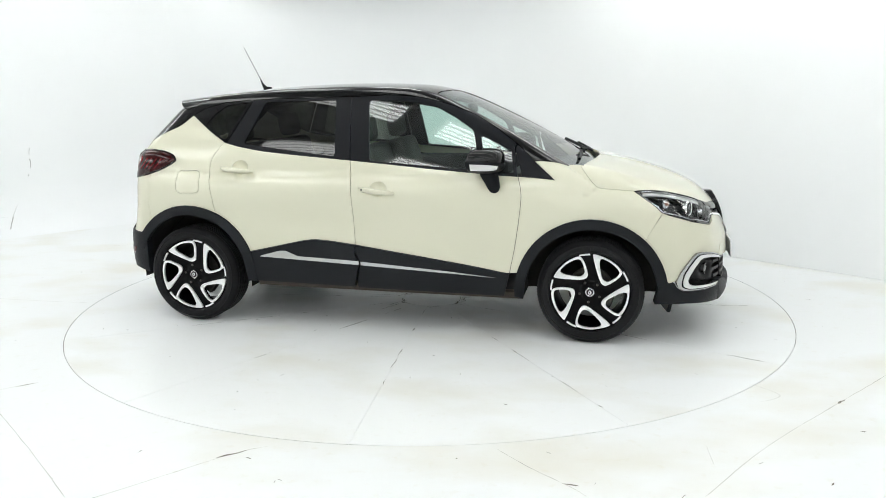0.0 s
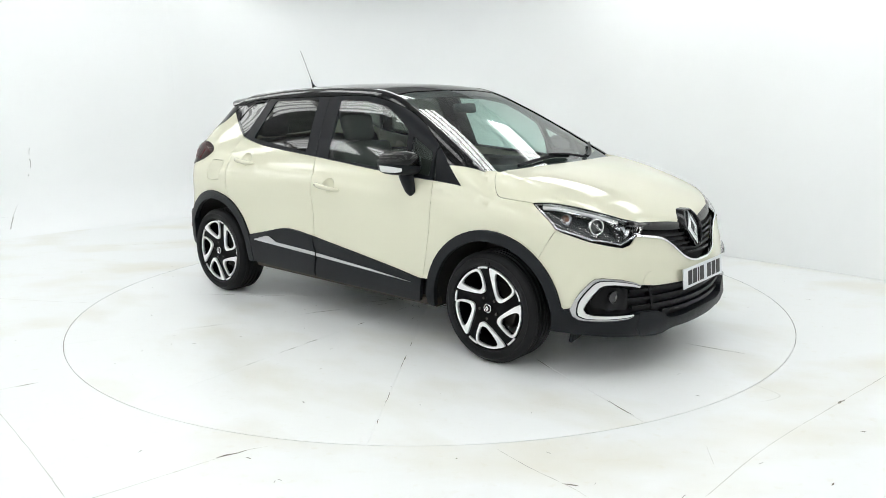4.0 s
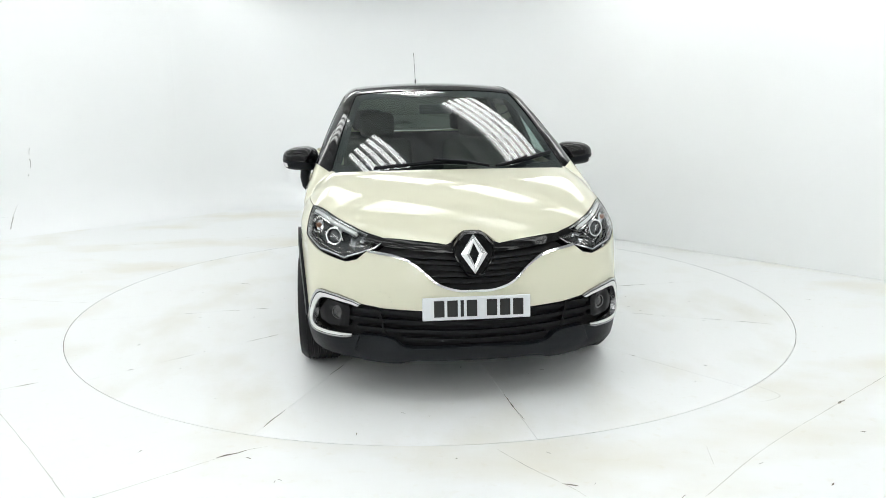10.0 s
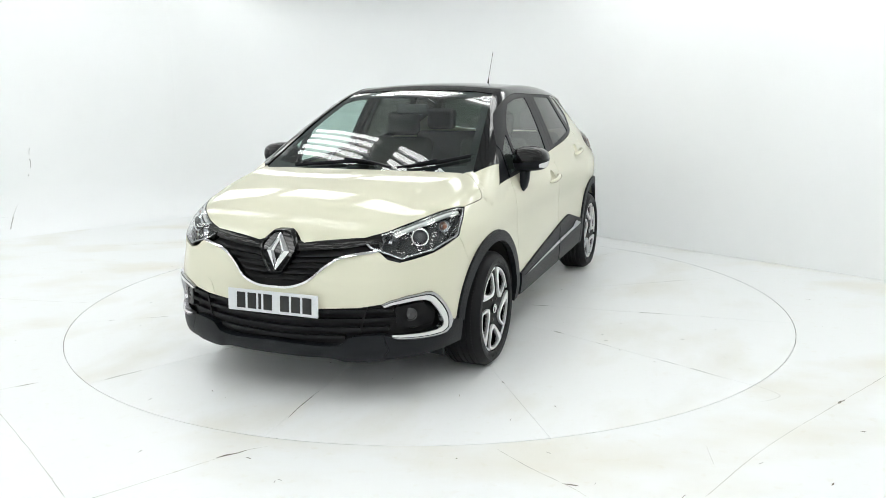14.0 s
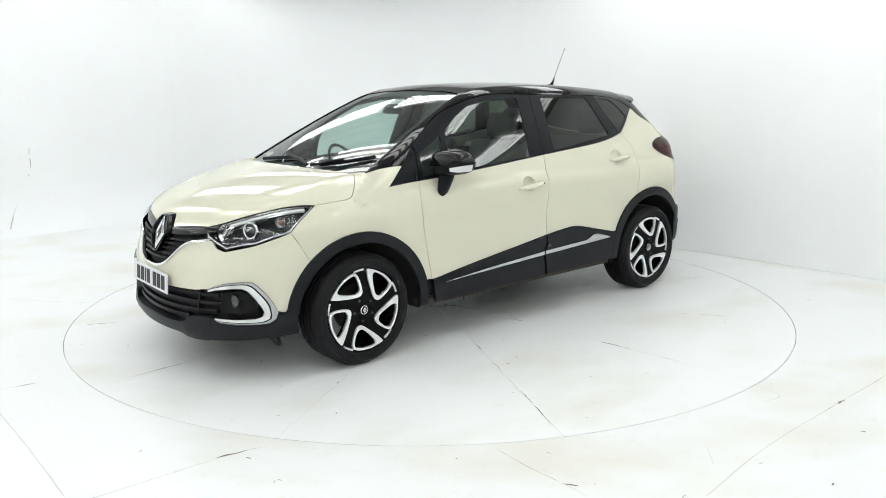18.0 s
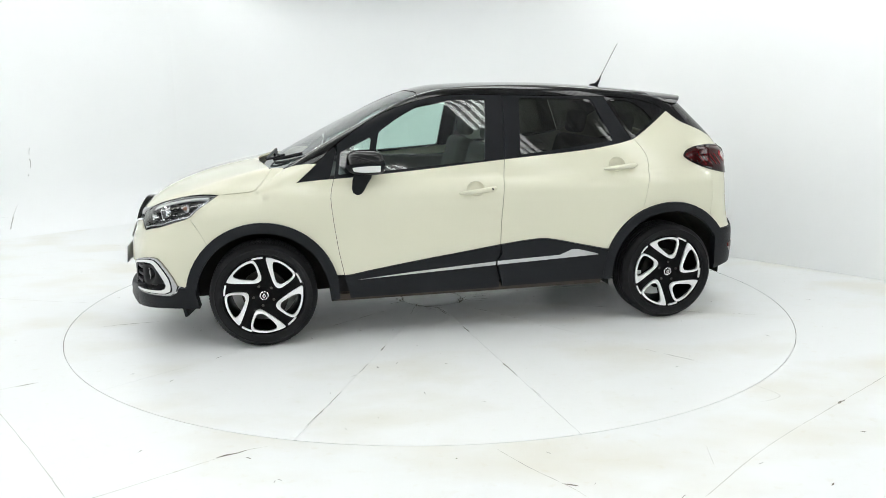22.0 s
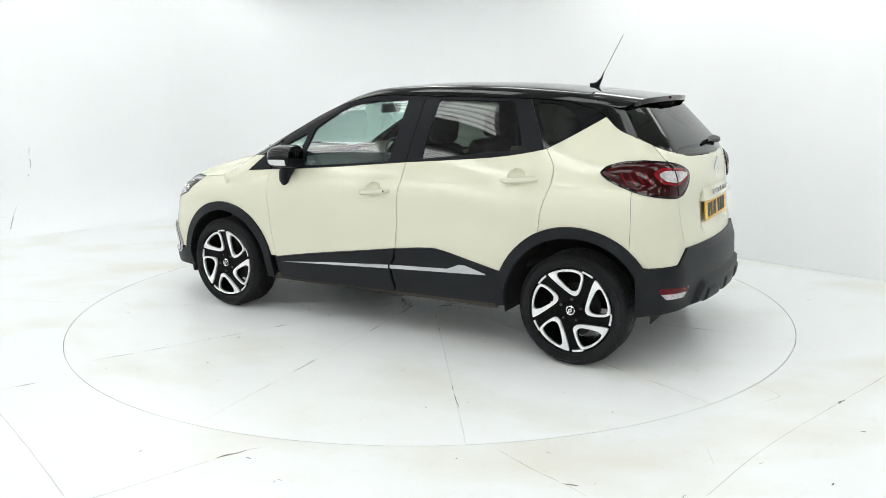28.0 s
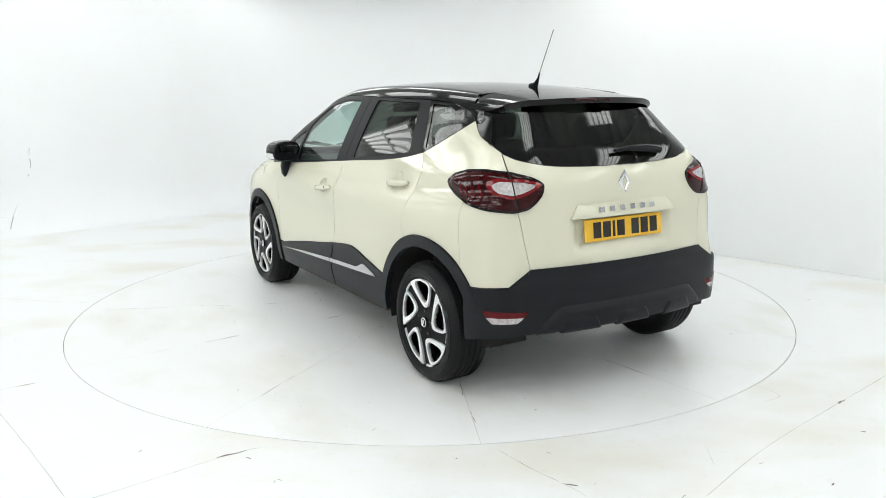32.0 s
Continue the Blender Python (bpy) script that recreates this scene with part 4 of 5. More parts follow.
panel("grille_chrome", [(u, v + 0.001) for u, v in chrome] + [(u, v - 0.010) for u, v in chrome[::-1]], NOSE_ROUND, lower, CHROME, car, "chrome strip under the grille", lift=0.008, thick=0.02, gap=0, step=0.02)
def badge_plinth():
    """A raised hexagon with a rim, upright before the sloping nose."""
    shape = [(0.0, 0.842), (0.046, 0.840), (0.074, 0.812), (0.103, 0.775), (0.101, 0.735), (0.075, 0.690), (0.040, 0.640), (0.0, 0.634)]
    shape = round_poly(shape[:-1] + [(0.0, 0.634)] + [(-y, z) for y, z in shape[-2:0:-1]], 0.012, 4)
    front = curve([(0.62, 2.132), (0.642, 2.126), (0.69, 2.113), (0.737, 2.096), (0.80, 2.068), (0.842, 2.042)])
    bm = bmesh.new()
    rows = []
    for k, d in ((1.0, -0.06), (1.0, -0.004), (0.965, 0.006), (0.90, 0.006), (0.86, -0.004)):
        rows.append([bm.verts.new((front(0.737 + (z - 0.737) * k) + d, y * k, 0.737 + (z - 0.737) * k)) for y, z in shape])
    for a, b in zip(rows, rows[1:]):
        for i in range(len(shape)):
            bm.faces.new((a[i], a[(i + 1) % len(shape)], b[(i + 1) % len(shape)], b[i]))
    bm.faces.new(rows[-1])
    bmesh.ops.recalc_face_normals(bm, faces=bm.faces[:])
    part("badge_plinth", bm, GLOSS_BLACK, car, "gloss black hexagonal badge plinth", smooth=40)


badge_plinth()


def badge(m, w, h, name="badge"):
    """A hollow chrome diamond."""
    bm = bmesh.new()
    loops = []
    for k, d in ((1.0, 0.0), (0.97, 0.008), (0.56, 0.015), (0.35, 0.010), (0.32, -0.004)):
        loops.append([bm.verts.new((x * k * w / 2, -d * w / 0.138, z * (k if k > 0.9 else k + 0.18) * h / 2)) for x, z in ((0, 1), (1, 0), (0, -1), (-1, 0))])
    for a, b in zip(loops, loops[1:]):
        for i in range(4):
            bm.faces.new((a[i], a[(i + 1) % 4], b[(i + 1) % 4], b[i]))
    ob = part(name, bm, CHROME, car, "plain chrome diamond badge")
    ob.matrix_basis = m


badge(pose(2.084, 0, 0.737, -21, 0, 90), 0.134, 0.20)
badge(pose(-1.852, 0, 1.051, -2, 0, -90), 0.086, 0.124)


def number_plate(m, mat, label):
    bm = bmesh.new()
    box(bm, (0.52, 0.008, 0.111), Matrix(), 0.003, 1)
    ob = part("number_plate", bm, mat, car, label)
    ob.matrix_basis = m
    x = -0.205
    for w in (0.050, 0.050, 0.016, 0.050, 0, 0.050, 0.050, 0.050):
        if w:
            bm = bmesh.new()
            box(bm, (w, 0.002, 0.079), pose(x + w / 2, -0.0045, 0.0))
            part("plate_mark", bm, INK, ob)
        x += (w + 0.0135) if w else 0.033


number_plate(pose(2.164, 0, 0.494, -4, 0, 90), PLATE_WHITE, "white front number plate with plain black bars")
number_plate(pose(-1.861, 0, 0.822, -6, 0, -90), PLATE_YELLOW, "yellow rear number plate with plain black bars")

# greenhouse
FRAME_TOP = flow(RAIL_LINE)
front_pane = round_poly([(0.592, 1.032), (0.600, 1.15), (0.572, 1.268), (0.458, 1.345), (0.333, 1.411), (0.122, 1.446), (-0.118, 1.452), (-0.074, 1.080)], 0.022)
vent_pane = round_poly([(0.655, 1.034), (0.835, 1.019), (0.812, 1.150), (0.632, 1.236), (0.622, 1.225), (0.640, 1.15)], 0.012)
rear_pane = round_poly([(-0.340, 1.455), (-0.838, 1.443), (-0.950, 1.178), (-0.304, 1.105)], 0.025)
quarter_pane = round_poly([(-0.968, 1.438), (-1.120, 1.424), (-1.205, 1.372), (-1.262, 1.300), (-1.110, 1.209), (-1.083, 1.206)], 0.02)
MID_TOP, QTR_TOP = (-0.238, 1.473), (-0.930, 1.4565)
top_front = [q for q in FRAME_TOP if q[0] > -0.238]
top_rear = [q for q in FRAME_TOP if -0.93 < q[0] < -0.238]
sail_top = [q for q in top_front if q[0] > 0.855]
panel("sail_panel", part_belt(1.09, 0.89) + [(0.885, 0.9965), (0.836, 1.160), (0.850, 1.182)] + sail_top[::-1], SIDE, upper, SATIN, car, "satin black sail panel before the front window", gap=0.002, thick=0.02, sides=BOTH_SIDES)
panel("window_frame", part_belt(0.88, -0.19) + [(-0.2, 1.083), MID_TOP] + [q for q in top_front if q[0] < 0.848][::-1] + [(0.832, 1.160)], SIDE, upper, SATIN, car, "satin black front window surround", holes=(front_pane, vent_pane), gap=0.002, thick=0.02, sides=BOTH_SIDES)
panel("window_frame", [(-0.2, 1.083)] + part_belt(-0.21, -1.06) + [(-1.075, 1.181), QTR_TOP] + top_rear[::-1] + [MID_TOP], SIDE, upper, SATIN, car, "satin black rear window surround", holes=(rear_pane,), gap=0.002, thick=0.02, sides=BOTH_SIDES)
panel("window_frame", [(-1.075, 1.181), (-1.091, 1.185)] + flow(TRIANGLE)[1:] + [(-1.30, 1.40), (-1.15, 1.440), QTR_TOP], SIDE, upper, GLOSS_BLACK, car, "black quarter window surround", holes=(quarter_pane,), gap=0.002, thick=0.02, sides=BOTH_SIDES)
for name, pane, mat, label in (("front_window", front_pane, GLASS, "clear front door glass"), ("vent_window", vent_pane, GLASS, "small fixed front window"), ("rear_window", rear_pane, TINTED, "dark tinted rear door glass"), ("quarter_window", quarter_pane, TINTED, "dark tinted quarter glass")):
    for ob in panel(name, pane, SIDE, upper, mat, car, label, lift=-0.004, gap=-0.003, thick=0.0, sides=BOTH_SIDES):
        ob.visible_shadow = False
GLASS_SIDE = [(0.690, 1.050), (0.655, 1.15), (0.603, 1.30), (0.545, 1.435), (0.520, 1.482)]
GLASS_TOP = [(0.520, 1.482), (0.35, 1.500), (0.0, 1.510)]
half = [(0.0, 1.030), (0.35, 1.034), (0.690, 1.050)] + flow(GLASS_SIDE)[1:] + flow(GLASS_TOP)[1:]
for ob in panel("windscreen", half + [(-y, z) for y, z in half[-2:0:-1]], FRONT, upper, SCREEN_GLASS, car, "clear windscreen", lift=-0.003, gap=0.002, thick=0.0):
    ob.visible_shadow = False
glass3 = trace(upper, FRONT, flow(GLASS_SIDE))
rail3 = trace(upper, SIDE, FRAME_TOP)
ROOF_EDGE = [(glass3[-1][0], glass3[-1][1]), (0.2, 0.515), (-0.4, 0.510), (-0.9, 0.495), (-1.25, 0.470)]
edge3 = trace(upper, TOP, flow(ROOF_EDGE))
near = [p for p in rail3 if p[0] > 0.30]
panel("a_pillar", list(near) + list(glass3[::-1]), PILLAR, upper, GLOSS_BLACK, car, "gloss black windscreen pillar", lift=0.003, gap=-0.001, places=True, sides=BOTH_SIDES)
far_ = [p for p in rail3 if p[0] < 0.33]
tri3 = trace(upper, SIDE, [(-1.15, 1.440), (-1.30, 1.40), (-1.379, 1.356)])
panel("roof_rail", list(edge3) + list(tri3[::-1]) + list(far_[::-1]), RAIL, upper, GLOSS_BLACK, car, "gloss black roof side rail", lift=0.002, gap=0.0005, places=True, sides=BOTH_SIDES)
top3 = trace(upper, FRONT, flow(GLASS_TOP))
half = [(p[0], p[1]) for p in top3[::-1]] + flow(ROOF_EDGE)[1:] + [(-1.25, 0.30), (-1.25, 0.0)]
panel("roof", half + [(x, -y) for x, y in half[-2:0:-1]], TOP, upper, GLOSS_BLACK, car, "gloss black roof", gap=0.001, step=0.05)


def spoiler_shape(x, y, z):
    return smax(z - ROOF(x) + .10 * y * y + .9 * np.maximum(np.abs(y) - .36, 0) ** 2, side(x, y, z) - .01, .05)


half = [(-1.252, 0.0), (-1.252, 0.470), (-1.33, 0.535), (-1.445, 0.545), (-1.51, 0.50), (-1.57, 0.36), (-1.598, 0.15), (-1.603, 0.0)]
half = flow(half[1:])
panel("roof_spoiler", [(-1.252, 0.0)] + half + [(x, -y) for x, y in half[::-1]], TOP, spoiler_shape, GLOSS_BLACK, car, "gloss black roof spoiler", gap=0.001, thick=0.030, step=0.04)
bm = bmesh.new()
box(bm, (0.016, 0.24, 0.014), pose(-1.598, 0, 1.454), 0.003)
part("brake_light", bm, RED_DEEP, car, "high-level red brake light")

# tailgate and rear
REAR_GLASS_LOW = [(0.0, 1.134), (0.19, 1.136), (0.41, 1.147), (0.54, 1.171), (0.582, 1.187), (0.608, 1.207)]
def plate_recess(q):
    return -0.028 * ease((0.325 - np.abs(q[:, 0])) / 0.035) * ease((q[:, 1] - 0.725) / 0.04) * ease((0.925 - q[:, 1]) / 0.03)


half = flow(REAR_GLASS_LOW) + flow(CUT)[1:] + [(0.3, 0.664), (0.0, 0.664)]
panel("tailgate", half + [(-y, z) for y, z in half[-2:0:-1]], REAR, both, CREAM, car, "cream tailgate", step=0.028, push=plate_recess)
half = flow(REAR_GLASS_LOW) + [(0.621, 1.247), (0.585, 1.314), (0.548, 1.375), (0.50, 1.445), (0.2, 1.458), (0.0, 1.46)]
for ob in panel("rear_screen", half + [(-y, z) for y, z in half[-2:0:-1]], REAR, upper, TINTED_REAR, car, "dark tinted rear screen", lift=0.001, gap=0.001, thick=0.0):
    ob.visible_shadow = False
panel("screen_fin", flow([(-1.379, 1.354), (-1.458, 1.291), (-1.518, 1.264), (-1.572, 1.245)]) + [(-1.52, 1.316), (-1.478, 1.377), (-1.42, 1.43), (-1.35, 1.445), (-1.26, 1.432)], SIDE, upper, GLOSS_BLACK, car, "gloss black fin beside the rear screen", lift=0.003, gap=0.001, step=0.03, sides=BOTH_SIDES)
lay2 = lambda pts: list(TAIL_ROUND[1](np.array(pts, float)))
cut_low = [q for q, p in zip(TAIL_ROUND[1](cut3), cut3) if p[2] < 0.99]
cover = [tuple(q) for q in TAIL_ROUND[1](trace(both, SIDE, BACK_JOINT[:1]))] + lay2([(-1.70, 0.74, 1.0)]) + cut_low + lay2([(-1.835, 0.694, 0.592), (-1.723, 0.818, 0.585)]) + list(TAIL_ROUND[1](trace(both, SIDE, rear_arch(145, 131) + BACK_JOINT[::-1][:-1])))
panel("rear_bumper_cover", cover, TAIL_ROUND, both, CREAM, car, "cream rear bumper corner", gap=0.0006, sides=BOTH_SIDES)
b_top = lay2([(-1.668, 0.85, 0.600), (-1.723, 0.818, 0.583), (-1.835, 0.694, 0.588), (-1.840, 0.567, 0.667), (-1.88, 0.3, 0.668), (-1.89, 0.0, 0.668)])
b_low = lay2([(-1.93, 0.0, 0.365), (-1.90, 0.45, 0.365), (-1.853, 0.689, 0.348), (-1.751, 0.798, 0.335), (-1.66, 0.83, 0.315)])
panel("rear_bumper", b_top + [(-u, v) for u, v in b_top[-2::-1]] + [(-u, v) for u, v in b_low[::-1]] + b_low[1:], TAIL_ROUND, lower, PLASTIC, car, "black plastic rear bumper", lift=0.012, thick=0.05)
def raised(outline, height, width):
    """How far a moulded piece stands out: full inside, rounded off at its edge."""
    rim = np.array(split_edges(np.array([tuple(p) for p in outline]), 0.006))
    return lambda q: height * ease(np.min(np.linalg.norm(np.asarray(q)[:, None] - rim[None], axis=2), axis=1) / width)


sk = round_poly([(-0.58, 0.350), (-0.44, 0.482), (0.44, 0.482), (0.58, 0.350)], 0.04)
panel("bumper_insert", sk, REAR, lower, PLASTIC, car, "moulded insert of the rear bumper", lift=0.008, thick=0.02, gap=0, step=0.018, push=raised(sk, 0.026, 0.018))
for y0 in (-0.32, 0.0, 0.32):
    ramp = round_poly([(y0 - 0.125, 0.352), (y0 - 0.080, 0.428), (y0 + 0.080, 0.428), (y0 + 0.125, 0.352)], 0.018)
    panel("bumper_ramp", ramp, REAR, lower, PLASTIC, car, "", lift=0.028, thick=0.02, gap=0, step=0.012, push=raised(ramp, 0.016, 0.016))
panel("rear_reflector", lay2([(-1.86, 0.60, 0.470), (-1.75, 0.775, 0.480), (-1.76, 0.765, 0.448), (-1.85, 0.62, 0.445)]), TAIL_ROUND, lower, RED_LENS, car, "red rear reflector", lift=0.016, thick=0.02, gap=0, sides=BOTH_SIDES)
panel("rear_reflector", lay2([(-1.85, 0.62, 0.444), (-1.76, 0.765, 0.447), (-1.78, 0.745, 0.418), (-1.84, 0.65, 0.418)]), TAIL_ROUND, lower, CLEAR_GREY, car, "clear lower reflector", lift=0.015, thick=0.02, gap=0, sides=BOTH_SIDES)
grip = round_poly([(-0.345, 0.888), (-0.295, 0.958), (0.295, 0.958), (0.345, 0.888)], 0.014)
panel("tailgate_grip", grip, REAR, both, CREAM, car, "cream moulded grip over the rear plate", lift=0.004, thick=0.03, gap=0, step=0.02, push=lambda q: 0.020 * ease((0.965 - q[:, 1]) / 0.075))
for k in range(6):
    bm = bmesh.new()
    box(bm, (0.032, 0.005, 0.027), pose((k - 2.5) * 0.067, 0, 0), 0.002, 1)
    ob = part("tailgate_letter", bm, SATIN_SILVER, car, "plain chrome bar")
    ob.matrix_basis = pose(-1.884, 0, 0.928, -12, 0, -90)
LAMP_T = round_poly(lay2([(-1.415, 0.77, 1.068), (-1.450, 0.755, 1.103), (-1.53, 0.725, 1.127), (-1.63, 0.685, 1.135), (-1.745, 0.617, 1.124), (-1.793, 0.525, 1.098), (-1.818, 0.475, 1.066), (-1.820, 0.485, 1.020), (-1.813, 0.51, 0.985), (-1.803, 0.56, 0.947), (-1.786, 0.635, 0.935), (-1.725, 0.755, 0.950), (-1.63, 0.79, 0.970), (-1.525, 0.79, 1.005), (-1.45, 0.775, 1.038)]), 0.025)
lamp_rim = np.array(split_edges(np.array(LAMP_T), 0.003)) * (0.85, 1)


def lens_bulge(q):
    """The lens stands proud and more upright than the body behind it."""
    d = np.min(np.linalg.norm((np.asarray(q) * (0.85, 1))[:, None] - lamp_rim[None], axis=2), axis=1)
    return 0.014 * ease(d / 0.032) * (0.25 + 0.75 * ease((q[:, 1] - 0.93) / 0.17))


panel("tail_lamp", LAMP_T, TAIL_ROUND, both, RED_DEEP, car, "dark red wrap-round tail lamp", lift=0.004, thick=0.03, gap=0, step=0.014, sides=BOTH_SIDES, push=lens_bulge)

rim_in = [tuple(q) for q in inset(np.array(LAMP_T), 0.010)]
panel("lamp_rim", LAMP_T, TAIL_ROUND, both, GLOSS_BLACK, car, "gloss black rim of the tail lamp", push=lens_bulge, lift=0.0065, thick=0.006, gap=0, step=0.014, holes=(rim_in,), sides=BOTH_SIDES)

# head lamps: dark bowl, inner lights, clear lens
lamp3 = list(shut3[-1:]) + list(trace(lower, TOP, flow(LAMP_UP)[1:])) + list(trace(lower, NOSE_ROUND, lay([(2.012, 0.425, 0.785), (2.015, 0.462, 0.757), (2.0, 0.525, 0.735), (1.978, 0.608, 0.705), (1.871, 0.735, 0.739), (1.735, 0.80, 0.784)]))) + list(trace(lower, SIDE, flow(LAMP_REAR)[::-1][:-1]))
lamp2 = [tuple(q) for q in LAMP[1](np.array(lamp3))]
panel("head_lamp", lamp2, LAMP, lower, LAMP_BLACK, car, "head lamp with clear lens", lift=-0.06, thick=0.01, gap=-0.012, step=0.03, sides=BOTH_SIDES)
for ob in panel("lamp_lens", lamp2, LAMP, lower, LENS, car, "clear head lamp lens", lift=-0.001, gap=0.002, thick=0.0, step=0.025, sides=BOTH_SIDES):
    ob.visible_shadow = False


# wheels
def build_wheel(x, s, spin, y):
    wheel = None
    R = 0.236
    bm = bmesh.new()
    # face plate with five windows
    win = soft([(-0.105, -0.455), (0.0, -0.475), (0.39, -0.855), (0.08, -0.935), (-0.235, -0.895), (-0.305, -0.79), (-0.205, -0.49)], 2)
    rim_out = soft([(-0.155, -0.345), (-0.01, -0.38), (0.535, -0.80), (0.50, -0.865), (0.10, -0.985), (-0.29, -0.945), (-0.36, -0.80), (-0.245, -0.425)], 2)
    turn_all = lambda pts, k: [np.array((p[0] * math.cos(2 * math.pi * k / 5) - p[1] * math.sin(2 * math.pi * k / 5), p[0] * math.sin(2 * math.pi * k / 5) + p[1] * math.cos(2 * math.pi * k / 5))) * R for p in pts]
    disc = [np.array((math.cos(2 * math.pi * i / 60), math.sin(2 * math.pi * i / 60))) * R for i in range(60)]
    bm.free()
    wheel = plate("wheel", disc, [turn_all(win, k) for k in range(5)], -0.012, 0.012, WHEEL_BLACK, car, "black alloy wheel with machined white spokes", step=0.06)
    for k in range(5):
        plate("spoke", turn_all(rim_out, k), [turn_all(win, k)], -0.024, -0.004, MACHINED, wheel, "machined bright spoke", step=0.05)
        a = 2 * math.pi * k / 5 - 2.04
        seg = [np.array((math.cos(a + 0.028 * i), math.sin(a + 0.028 * i))) * R * 1.0 for i in range(-5, 6)]
        plate("spoke", seg + [q * 0.955 for q in seg[::-1]], [], -0.020, -0.004, MACHINED, wheel, "machined bright rim edge", step=0.05)
        bm = bmesh.new()
        b = a + 0.35
        m = pose(0.062 * math.cos(b), -0.012, 0.062 * math.sin(b), 90)
        bmesh.ops.create_cone(bm, cap_ends=True, segments=6, radius1=0.009, radius2=0.008, depth=0.012, matrix=m)
        part("wheel_bolt", bm, STEEL, wheel)
    bm = bmesh.new()
    lathe(bm, [(0.001, -0.022), (0.018, -0.022), (0.026, -0.020), (0.029, -0.012)], 24)
    cap = part("wheel_cap", bm, WHEEL_BLACK, wheel, "small round black wheel centre cap", smooth=40)
    bm = bmesh.new()
    lathe(bm, [(0.020, -0.0222), (0.0225, -0.0245), (0.026, -0.0215)], 24)
    part("cap_ring", bm, CHROME, cap, "chrome ring", smooth=40)
    rhomb = lambda k: [np.array(q) * k for q in ((0, -0.017), (0.0115, 0), (0, 0.017), (-0.0115, 0))]
    plate("cap_mark", rhomb(1.0), [rhomb(0.45)], -0.0255, -0.0215, CHROME, cap, "plain chrome diamond")
    bm = bmesh.new()
    lathe(bm, [(0.2425, -0.018), (0.238, -0.022), (0.233, -0.008), (0.205, 0.03), (0.200, 0.17), (0.216, 0.18)], 48)
    part("barrel", bm, WHEEL_BLACK, wheel, "", smooth=40)
    bm = bmesh.new()
    prof = [(0.236, -0.014), (0.241, -0.024), (0.245, -0.030), (0.248, -0.028), (0.256, -0.032), (0.269, -0.034), (0.281, -0.032), (0.283, -0.034), (0.286, -0.034), (0.288, -0.029), (0.302, -0.018), (0.311, -0.004), (0.316, 0.008)]
    for g in (0.035, 0.068, 0.101, 0.134):
        prof += [(0.318, g - 0.006), (0.312, g - 0.004), (0.312, g + 0.004), (0.318, g + 0.006)]
    prof += [(0.316, 0.160), (0.311, 0.172), (0.29, 0.196), (0.25, 0.200), (0.220, 0.186)]
    lathe(bm, prof, 64)
    part("tyre", bm, RUBBER, wheel, "black rubber tyre", smooth=50)
    bm = bmesh.new()
    for k in range(110):
        a = 2 * math.pi * k / 110
        box(bm, (0.006, 0.024, 0.009), Matrix.Rotation(-a, 4, "Y") @ pose(0.3130, 0.018, 0, 0, 0, 12))
        box(bm, (0.006, 0.024, 0.009), Matrix.Rotation(-a, 4, "Y") @ pose(0.3130, 0.151, 0, 0, 0, -12))
    tagged(part("tread_block", bm, RUBBER, wheel), kind="stuff")
    for start, count in ((60, 7), (240, 7), (150, 4)):
        bm = bmesh.new()
        for k in range(count):
            a = radians(start + k * 5.2)
            box(bm, (0.017, 0.002, 0.013 if k % 3 else 0.007), Matrix.Rotation(-a, 4, "Y") @ pose(0.263, -0.0335, 0))
        part("sidewall_mark", bm, RUBBER, wheel, "raised plain bars on the tyre wall")
    bm = bmesh.new()
    lathe(bm, [(0.001, 0.075), (0.135, 0.075), (0.135, 0.095), (0.001, 0.095)], 40)
    part("brake_disc", bm, STEEL, wheel, "steel brake disc", smooth=40)
    bm = bmesh.new()
    box(bm, (0.07, 0.06, 0.13), Matrix.Rotation(radians(20), 4, "Y") @ pose(0.115, 0.075, 0), 0.01)
    part("brake_caliper", bm, STEEL, wheel, "grey brake caliper")
    wheel.matrix_basis = pose(x, y * s, 0.318, 0, 0, 180 if s > 0 else 0) @ Matrix.Rotation(radians(spin), 4, "Y")
    return wheel


for x, s, spin, y in ((1.303, 1, 2, 0.846), (1.303, -1, 0, 0.846), (-1.303, 1, 33, 0.836), (-1.303, -1, 20, 0.836)):
    build_wheel(x, s, spin, y)

# wheel housings, floor pan
for x, z, r, t0, t1 in ((FX, FZ, 0.41, -7, 188), (RX, RZ, 0.415, -10, 187)):
    for s in BOTH_SIDES:
        bm = bmesh.new()
        a, b, c = [], [], []
        for i in range(25):
            t = radians(t0 + (t1 - t0) * i / 24)
            p = (x + r * math.cos(t), z + r * math.sin(t))
            a.append(bm.verts.new((p[0], s * (0.84 - 1.2 * float(TAIL_LOW(p[0]))), p[1])))
            b.append(bm.verts.new((p[0], s * 0.50, p[1])))
        for i in range(24):
            bm.faces.new((a[i], a[i + 1], b[i + 1], b[i]))
        bm.faces.new(b)
        part("arch_liner", bm, LINER, car, "dark wheel-arch liner", smooth=40)
bm = bmesh.new()
box(bm, (1.62, 1.40, 0.05), pose(0.03, 0, 0.275), 0.01)
part("floor_pan", bm, LINER, car, "dark underside floor pan")
bm = bmesh.new()
box(bm, (3.3, 0.96, 0.05), pose(0.13, 0, 0.265), 0.01)
part("floor_pan", bm, LINER, car, "dark underside floor pan")


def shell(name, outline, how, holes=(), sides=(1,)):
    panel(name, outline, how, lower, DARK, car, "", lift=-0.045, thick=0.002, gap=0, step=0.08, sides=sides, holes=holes)


